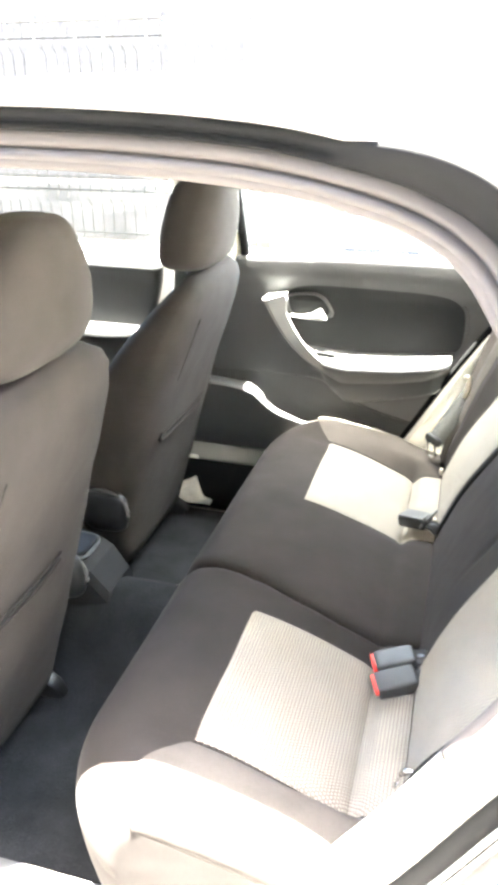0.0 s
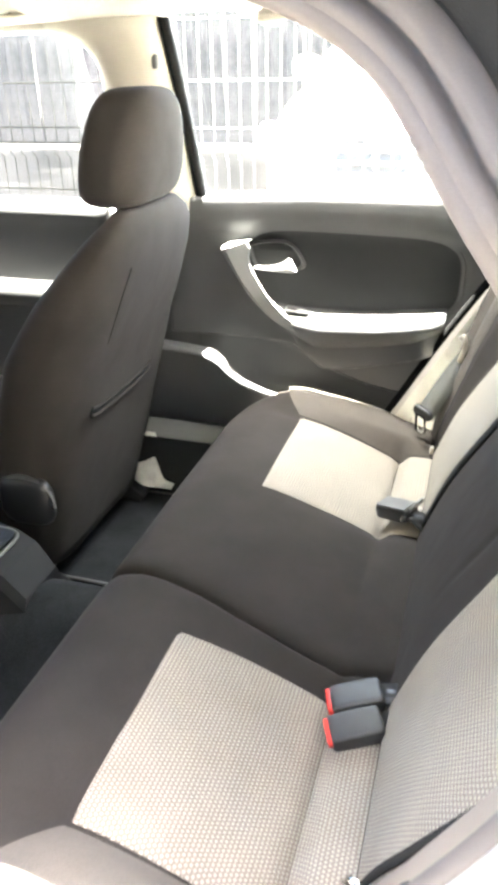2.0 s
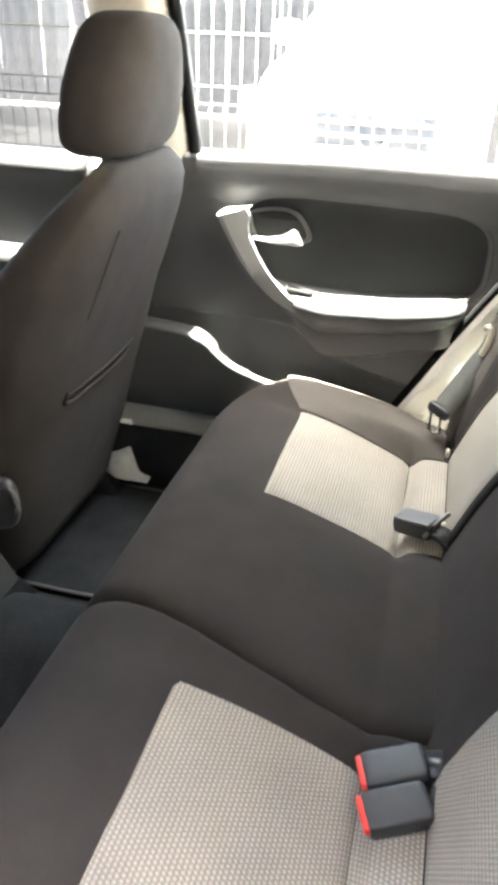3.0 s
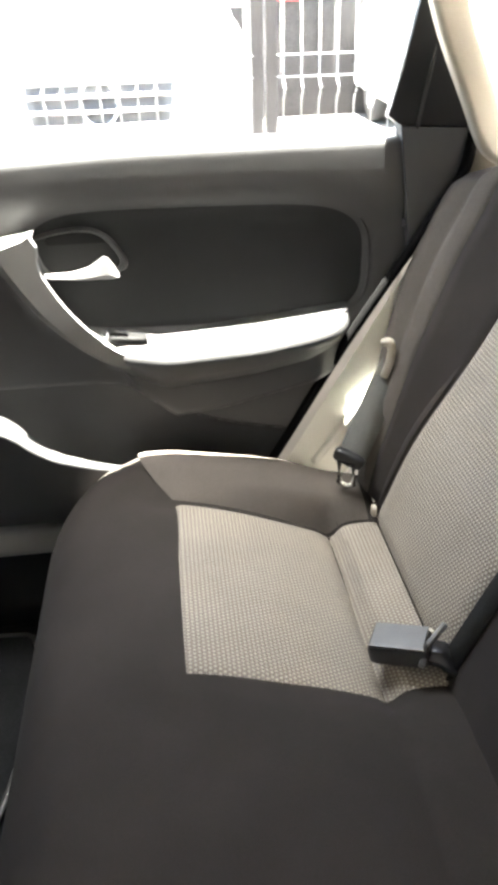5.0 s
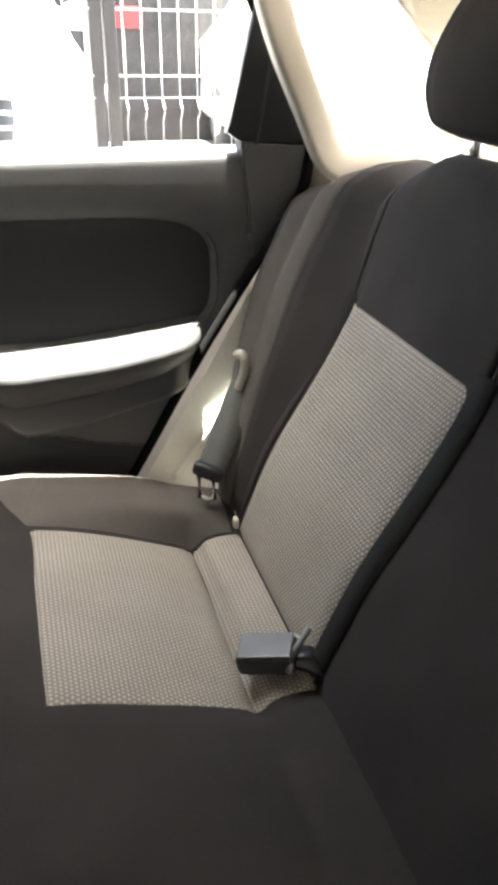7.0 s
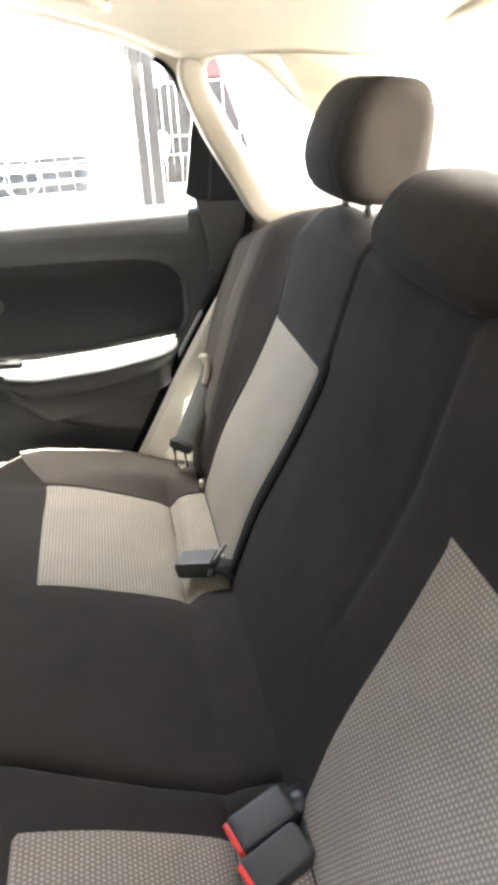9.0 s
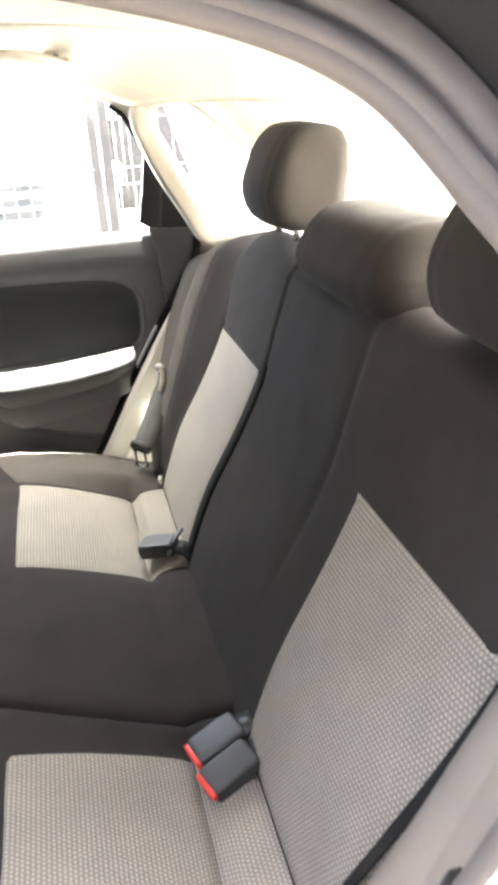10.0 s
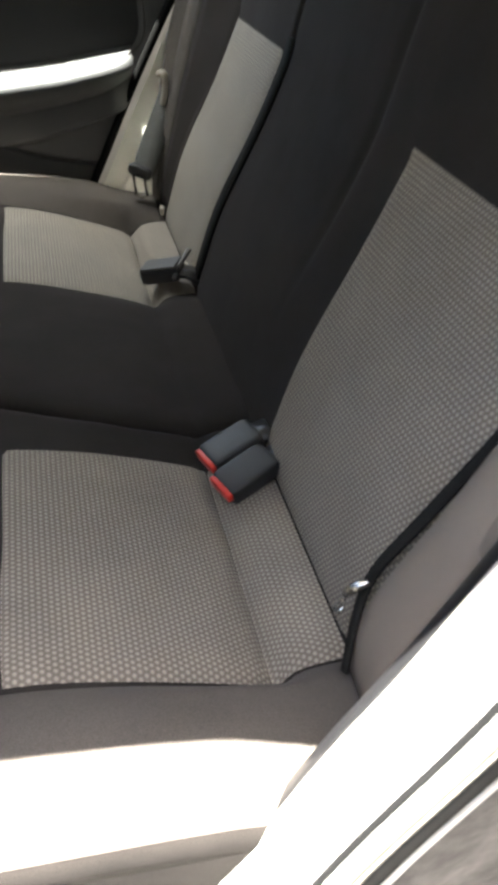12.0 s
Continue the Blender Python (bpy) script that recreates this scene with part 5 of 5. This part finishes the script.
part("cup_holder_ring", mesh_of("cup_holder_ring", *vf), PALEP, console, "pale rim of the cup holder", Matrix.Translation(-console.location))
part("cup_holder_floor", mesh_of("cup_holder_floor", *tuple_shift(pillow(0.048, 0.042, 0.002, 0.3, 0.4, 32, 6), (-0.45, 0.01, 0.5255))), TRIM_IN, console, "", Matrix.Translation(-console.location))

# rubber mat in the far footwell, with a pale edge
mat_line = smooth_line([(-0.60, 0.58, 0.297), (-0.45, 0.588, 0.297), (-0.29, 0.588, 0.297), (-0.245, 0.575, 0.297), (-0.232, 0.51, 0.297), (-0.232, 0.40, 0.297), (-0.25, 0.27, 0.297), (-0.29, 0.225, 0.297), (-0.45, 0.22, 0.297), (-0.60, 0.22, 0.297)], 5)
floor_mat = thing("floor_mat", "dark floor mat with a pale bound edge in the footwell", "floor mat", at=(-0.42, 0.4, 0.295))
part("mat_sheet", plate([(p.x, p.y) for p in mat_line], 0.288, 0.2975, 0.001, axis="z"), CARPET, floor_mat, "", Matrix.Translation(-floor_mat.location))
part("mat_edge", mesh_of("mat_edge", *tube(mat_line, 0.0045, 6, 0.7)), PALEP, floor_mat, "pale bound edge", Matrix.Translation(-floor_mat.location))

# bright white sheet on the floor beside the far sill
def crumple(u, v):
    x = -0.515 + u * 0.165
    lo = lerp([(-0.515, 0.350), (-0.49, 0.316), (-0.46, 0.314), (-0.35, 0.314)], x)
    hi = lerp([(-0.515, 0.362), (-0.49, 0.337), (-0.472, 0.330), (-0.455, 0.362), (-0.392, 0.394), (-0.377, 0.330), (-0.35, 0.319)], x)
    z = lo + (hi - lo) * v
    y = lerp([(0.28, 0.612), (0.34, 0.602), (0.43, 0.594)], z) - 0.022 * (1 - v) ** 2
    return (x, y + 0.004 * noise.noise(Vector((u * 7, v * 5, 3))), z + 0.003 * noise.noise(Vector((u * 6, v * 6, 9))))


paper = part("white_sheet", mesh_of("white_sheet", *sheet(crumple, 28, 10, 0.0006, (0, 1, 0)), smooth=False), ROUGH_WHITE)
tagged(paper, "crumpled white sheet leaning on the sill beside the floor mat", "paper")


# ---- belts and buckles ----
def buckle(name, m, label, red=True, long=0.033):
    """A black belt buckle with a red button in its end."""
    t = thing(name, label, "seat belt buckle", "buckles")
    t.matrix_basis = m
    part("buckle_body", mesh_of("buckle_body", *pillow(0.0318, 0.0198, 0.0117, 0.28, 0.25, 28, 14)), BUCKLE, t, "", Matrix.Translation((0, 0, 0)))
    part("release_button", mesh_of("release_button", *pillow(0.0045, 0.0178, 0.0068, 0.4, 0.3, 20, 10)), RED if red else BLACKP, t, "red release button" if red else "black release button", Matrix.Translation((0.0015 - long, 0, 0.003)))
    if not red:
        # grey plate in place of the window's reflection on the black top
        part("top_plate", block(0.057, 0.0365, 0.003, 0.0012, 2), PALEP, t, "grey top face with the window's reflection put into its colour", Matrix.Translation((0, 0, 0.0114)))
    part("stalk", mesh_of("stalk", *strap([(long - 0.006, 0, -0.002), (long + 0.014, 0, -0.006), (long + 0.035, 0, -0.024)], (0, 1, 0), 0.03, 0.004)), BLACKP, t)
    return t


buckle("belt_buckle", pose(0.2335, -0.2105, 0.566, 0, -13, 18), "black belt buckle with red button on the seat")
buckle("belt_buckle", pose(0.240, -0.2505, 0.561, 4, -12, 21), "black belt buckle with red button lying beside another")
buckle("belt_buckle", pose(0.228, 0.222, 0.569, 0, -12, -28), "black belt buckle lying on the beige insert", False, 0.0285)


def belt(name, label, pts, across, width=0.046, cloth=None):
    b = thing(name, label, "seat belt", "rear belts", at=pts[0])
    line = smooth_line(pts, 6)
    ac = [Vector(across[0]).lerp(Vector(across[1]), i / (len(line) - 1)) for i in range(len(line))]
    part("webbing", mesh_of("webbing", *strap(line, ac, width)), cloth or WEBBING, b, "", Matrix.Translation(-b.location))
    return b


def on_seat_back(s, y, h):
    return tuple(FOOT + UPV * s + FRONT * h + Vector((0, y, 0)))


# far outer belt: hangs down by the bolster with its tongue
b1 = belt("seat_belt", "grey belt hanging beside the bolster with its tongue", [(0.345, 0.592, 0.775), (0.318, 0.578, 0.735), (0.288, 0.556, 0.690), (0.258, 0.533, 0.642), (0.243, 0.521, 0.615)], [(0.8, -0.4, -0.33), (0.75, -0.55, -0.33)], 0.040, WEBBING_GREY)
part("belt_guide", mesh_of("belt_guide", *tube(smooth_line([(0.296, 0.578, 0.762), (0.302, 0.571, 0.766), (0.305, 0.568, 0.755), (0.303, 0.568, 0.735), (0.298, 0.570, 0.716)], 4), 0.006, 8)), BEIGE, b1, "beige belt guide", Matrix.Translation(-b1.location))
part("belt_tongue_grip", mesh_of("belt_tongue_grip", *pillow(0.007, 0.022, 0.011, 0.5, 0.5, 20, 12)), BLACKP, b1, "black tongue grip", Matrix.Translation(Vector((0.240, 0.517, 0.622)) - b1.location) @ pose(0, 0, 0, 18, -10, 58))
rim = [(0.012, -0.020), (0.012, 0.020), (-0.012, 0.020), (-0.012, -0.020)]
part("belt_tongue", mesh_of("belt_tongue", *tube([(0, 0.010, 0), (0, 0.010, -0.036), (0, 0, -0.041), (0, -0.010, -0.036), (0, -0.010, 0)], 0.0042, 6, loop=True)), CHROME, b1, "chrome belt tongue", Matrix.Translation(Vector((0.236, 0.514, 0.617)) - b1.location) @ pose(0, 0, 0, 0, -6, 62))
# far inner belt along the split of the backrest
b2 = belt("seat_belt", "dark grey belt running down the split of the backrest", [on_seat_back(s, 0.193 + 0.004 * bump01((0.1 - s) / 0.1), back_h(s, 0, -0.5, 0.5) + 0.0018) for s in np.linspace(0.36, 0.012, 14)], [(0, 1, 0), (0, 1, 0)], 0.027, WEBBING_DARK)
part("anchor", mesh_of("anchor", *tube([on_seat_back(0.050, 0.212, 0.026), on_seat_back(0.022, 0.206, 0.034), on_seat_back(0.008, 0.188, 0.040)], 0.0035, 8)), SILVER, b2, "chrome belt anchor", Matrix.Translation(-b2.location))
# near outer belt with its tongue low by the door
b3 = belt("seat_belt", "dark grey belt along the backrest edge by the open door", [on_seat_back(0.46, -0.499, 0.022), on_seat_back(0.36, -0.495, 0.010), on_seat_back(0.25, -0.487, 0.012), on_seat_back(0.15, -0.477, 0.019), on_seat_back(0.085, -0.471, 0.024), on_seat_back(0.05, -0.486, 0.028), on_seat_back(0.016, -0.510, 0.030)], [(0.1, 1, 0.1), (0.3, 1, 0.2)], 0.011, WEBBING_DARK)
part("belt_tongue", mesh_of("belt_tongue", *tube([on_seat_back(0.084, -0.480, 0.032), on_seat_back(0.072, -0.475, 0.037), on_seat_back(0.060, -0.470, 0.036)], [0.0025, 0.0045, 0.0035], 8)), CHROME, b3, "chrome belt tongue", Matrix.Translation(-b3.location))
part("tongue_loop", mesh_of("tongue_loop", *tube([on_seat_back(0.052, -0.469, 0.033), on_seat_back(0.036, -0.462, 0.030), on_seat_back(0.032, -0.466, 0.030), on_seat_back(0.046, -0.475, 0.034)], 0.0018, 6, loop=True)), CHROME, b3, "chrome wire loop", Matrix.Translation(-b3.location))
# push buttons at the backrest's foot
for y, s in ((0.472, 0.012), (0.236, 0.012), (-0.205, 0.012)):
    part("upholstery_button", mesh_of("upholstery_button", *pillow(0.004, 0.008, 0.008, 0.6, 1.0, 16, 8)), BEIGE, bench, "small beige button", Matrix.Translation(Vector(on_seat_back(s, y, 0.012)) - bench.location))

# beige lower pillar trim between the far door and the backrest
def lower_trim(u, v):
    x, y, z = 0.166 + 0.206 * v, 0.643 + 0.002 * v, 0.552 + 0.372 * v
    return (x + 0.006 + 0.009 * v + 0.085 * u, y - 0.008 - 0.012 * u, z - 0.03 * u)


car_part("lower_pillar_trim", sheet(lower_trim, 12, 24, 0.012, (0.6, 0.5, 0)), PALETRIM, "pale grey-beige lower pillar trim", False)
ridge = [Vector(lower_trim(lerp([(0, 0.42), (1, 0.70)], t), 0.03 + 0.56 * t)) - Vector((0, 0.002, 0)) for t in np.linspace(0, 1, 16)]
car_part("trim_ridge", tube(ridge, 0.0065, 8), PALETRIM, "raised ridge of the pillar trim")
tr = []
for k in range(19):
    t = k / 18
    p = Vector((0.172, -0.600, 0.560)).lerp(Vector((0.390, -0.600, 0.955)), t)
    w = lerp([(0, 0.085), (0.5, 0.075), (0.8, 0.05), (1, 0.03)], t)
    tr.append([p + Vector((0, 0.002, 0)), p + Vector((0.006, 0.008, -0.004)), p + Vector((w * 0.5, 0.020, -w * 0.2)), p + Vector((w, 0.030, -w * 0.4)), p + Vector((w, 0.002, -w * 0.4))])
car_part("lower_pillar_trim", loft(tr), TAUPE, "grey-brown lower pillar trim")


# ---- the yard beyond the far side ----
fence = thing("mesh_fence", "white welded wire mesh fence behind the car", "fence", at=(0.3, 2.0, GROUND))


def fence_part(name, vf, material, label=""):
    return part(name, mesh_of(name, *vf), material, fence, label, Matrix.Translation(-fence.location))


FOLDS = (1.01, 0.41, 1.61)


def wire_y(z):
    """The sheets have folds that stand out towards the car."""
    return 2.0 - sum(0.035 * max(0, 1 - abs(z - f) / 0.028) for f in FOLDS)


zs = sorted([0.0, 1.95] + [f + d for f in FOLDS for d in (-0.028, -0.006, 0.006, 0.028)])
wire = mesh_of("wire", *tube([(0, wire_y(z) - 2.0, z) for z in zs], 0.0019, 5))
wire.materials.append(GALV)
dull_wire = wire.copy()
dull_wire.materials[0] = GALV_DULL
for k in range(-62, 22):
    x = 0.335 + 0.052 * k
    if abs(x - 0.335) < 0.03:
        continue
    # wires left of x = -1 take the much darker material
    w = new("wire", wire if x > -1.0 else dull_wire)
    w.parent = fence
    w.matrix_basis = Matrix.Translation((x - 0.3, 0, 0))
for z in (1.90, 1.64, 1.58, 1.40, 1.20, 1.038, 0.982, 0.80, 0.60, 0.44, 0.38, 0.2):
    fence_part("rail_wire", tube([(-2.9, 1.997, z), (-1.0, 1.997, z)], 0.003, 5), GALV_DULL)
    fence_part("rail_wire", tube([(-1.0, 1.997, z), (0.30, 1.997, z)], 0.0024, 5), GALV)
    fence_part("rail_wire", tube([(0.37, 1.997, z), (1.48, 1.997, z)], 0.0024, 5), GALV)
for x in (0.335, -2.1, 1.5):
    bm = block(0.034, 0.05, 2.1, 0.004)
    me = bpy.data.meshes.new("post")
    bm.to_mesh(me)
    bm.free()
    for d in (-0.021, 0.021):
        part("post", me, POST, fence, "grey-brown steel post", Matrix.Translation((x + d - 0.3, 0.035, 0)))

# the wall behind: low stained render with dark boards above it
wall = thing("yard_wall", "low stained cement wall behind the fence", "wall", kind="structure", at=(0, 6.38, GROUND))
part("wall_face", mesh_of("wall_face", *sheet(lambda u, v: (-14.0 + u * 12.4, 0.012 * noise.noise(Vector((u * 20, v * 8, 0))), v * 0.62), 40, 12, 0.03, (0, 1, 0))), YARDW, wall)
boards = thing("board_fence", "weathered dark timber board fence behind the mesh", "fence", at=(-7.0, 9.75, GROUND))
bm = block(0.2205, 0.025, 2.5, 0.004)
bme = bpy.data.meshes.new("board")
bm.to_mesh(bme)
bme2 = bme.copy()
bm.free()
for k in range(80):
    part("board", bme if k > 30 else bme2, PLANK if k > 30 else PLANK_GREY, boards, "", pose(-7.5 + k * 0.222, 0.008 * ((k * 7) % 3) - (3.3 if k < 27 else 0), 0.0, 0, 0.2 * ((k * 3) % 5 - 2), 0))


# ---- parked white car that faces the fence ----
def parked_car(name, at, paint, label, width=1.5):
    """Front half shape: bonnet, screen, roof, grille, lamps, bumper, wheels."""
    c = thing(name, label, "car", "parked cars", at=at)
    hw = width / 2
    prof = [(0.02, 0.32), (-0.02, 0.50), (0.02, 0.66), (0.06, 0.76), (0.20, 0.86), (0.60, 0.95), (1.00, 1.00), (1.10, 1.03), (1.45, 1.28), (1.75, 1.44), (2.2, 1.48), (3.2, 1.42), (3.8, 1.10), (4.1, 0.95), (4.15, 0.4), (3.0, 0.25), (0.3, 0.22)]
    prof = [(p.x, p.z) for p in smooth_line([(a, 0, b) for a, b in prof + prof[:1]], 3)[:-1]]
    rings = []
    for t in np.linspace(-1, 1, 21):
        r = []
        for y, z in prof:
            green = bump01((z - 0.98) / 0.4)
            w = hw * (1 - 0.22 * green)
            nose = 0.22 * abs(t) ** 3.5 * bump01((1.0 - y) / 1.0)
            edge_drop = 0.05 * abs(t) ** 5
            r.append(Vector((t * w, y + nose, z - edge_drop * (1 if z > 0.5 else 0))))
        rings.append(r)
    vf = loft(rings)
    part("body", mesh_of("body", *vf), paint, c)
    scr = sheet(lambda u, v: ((2 * u - 1) * (hw * (0.86 - 0.10 * v)), 1.13 + 0.56 * v, 1.06 + 0.365 * v + 0.012), 8, 4)
    part("windscreen", mesh_of("windscreen", *scr), DARKGL, c, "dark windscreen")
    gx, gz0, gz1 = 0.36, 0.60, 0.79
    part("grille", mesh_of("grille", *sheet(lambda u, v: ((2 * u - 1) * gx * (0.88 + 0.12 * v), -0.022 + 0.055 * v + 0.03 * (2 * u - 1) ** 2, gz0 + v * (gz1 - gz0)), 12, 4, 0.02, (0, 1, 0))), GREYP, c, "grey grille")
    for k in range(4):
        z = gz0 + 0.012 + k * 0.052
        part("grille_bar", mesh_of("grille_bar", *tube([((2 * u - 1) * gx * (0.88 + 0.03 * k), -0.036 + 0.0145 * k + 0.03 * (2 * u - 1) ** 2, z) for u in np.linspace(0, 1, 11)], 0.017, 6, 0.6)), CHROME, c, "chrome grille bar")
    ring_pts = [(0.085 * math.cos(a), -0.03, 0.695 + 0.085 * math.sin(a)) for a in np.linspace(0, 2 * math.pi, 29)[:-1]]
    part("badge_ring", mesh_of("badge_ring", *tube(ring_pts, 0.009, 6, loop=True)), CHROME, c, "chrome ring badge")
    for s in (-1, 1):
        lamp = pillow(0.17, 0.06, 0.075, 0.6, 0.6, 24, 14, lambda q: Vector((q.x, q.y + 0.55 * abs(q.x + s * 0.17) * (1 if s else 1) * 0.5, q.z + 0.22 * s * q.x)))
        part("headlamp", mesh_of("headlamp", *tuple_shift(lamp, (s * 0.62, 0.10, 0.735))), LAMPG, c, "clear headlamp")
        part("lower_intake", mesh_of("lower_intake", *tuple_shift(pillow(0.13, 0.03, 0.04, 0.4, 0.4, 20, 10), (s * 0.55, 0.045, 0.42))), BLACKP, c)
        part("mirror", mesh_of("mirror", *tuple_shift(pillow(0.10, 0.06, 0.065, 0.6, 0.7, 20, 12), (s * (hw + 0.07), 1.30, 1.06))), paint, c)
        for y in (0.75, 3.3):
            wh = tube([(s * (hw - 0.20), y, 0.31), (s * (hw - 0.18), y, 0.31), (s * (hw - 0.02), y, 0.31), (s * (hw - 0.005), y, 0.31)], [0.27, 0.305, 0.305, 0.27], 28)
            wheel = part("wheel", mesh_of("wheel", *wh), TYRE, c, "black tyre")
            part("rim", mesh_of("rim", *tube([(s * (hw - 0.01), y, 0.31), (s * (hw + 0.002), y, 0.31)], [0.19, 0.18], 24)), LAMPG, wheel)
    part("lower_grille", mesh_of("lower_grille", *tuple_shift(pillow(0.36, 0.025, 0.05, 0.3, 0.3, 20, 10), (0, -0.012, 0.42))), BLACKP, c)
    return c


van = parked_car("parked_car", (-0.24, 3.55, GROUND), WHITECAR, "large white car facing the fence with chrome grille bars")
van.scale = (1.02, 1.22, 1.22)
other = parked_car("parked_car", (3.38, 5.2, GROUND), WHITECAR, "white car parked beside another behind the fence")
other.scale = (1.15, 1.15, 1.15)
# a red sign far behind on the boards
sign = part("red_sign", plate([(-0.16, 0), (0.16, 0), (0.16, 0.22), (-0.16, 0.22)], 0, 0.02, 0.004), REDP, None, "", Matrix.Translation((1.66, 9.70, 1.20)))
tagged(sign, "small red sign board fixed to dark timber boards", "sign")

# plain wall added out of view on the near side, to dim the open door
light_wall = part("unseen_light_wall", plate([(-9, GROUND), (9, GROUND), (9, 3.4), (-9, 3.4)], -2.25, -2.05, 0.0), RENDERW)
tagged(light_wall, "plain unseen wall added to cut light at the open door", "wall", kind="structure")
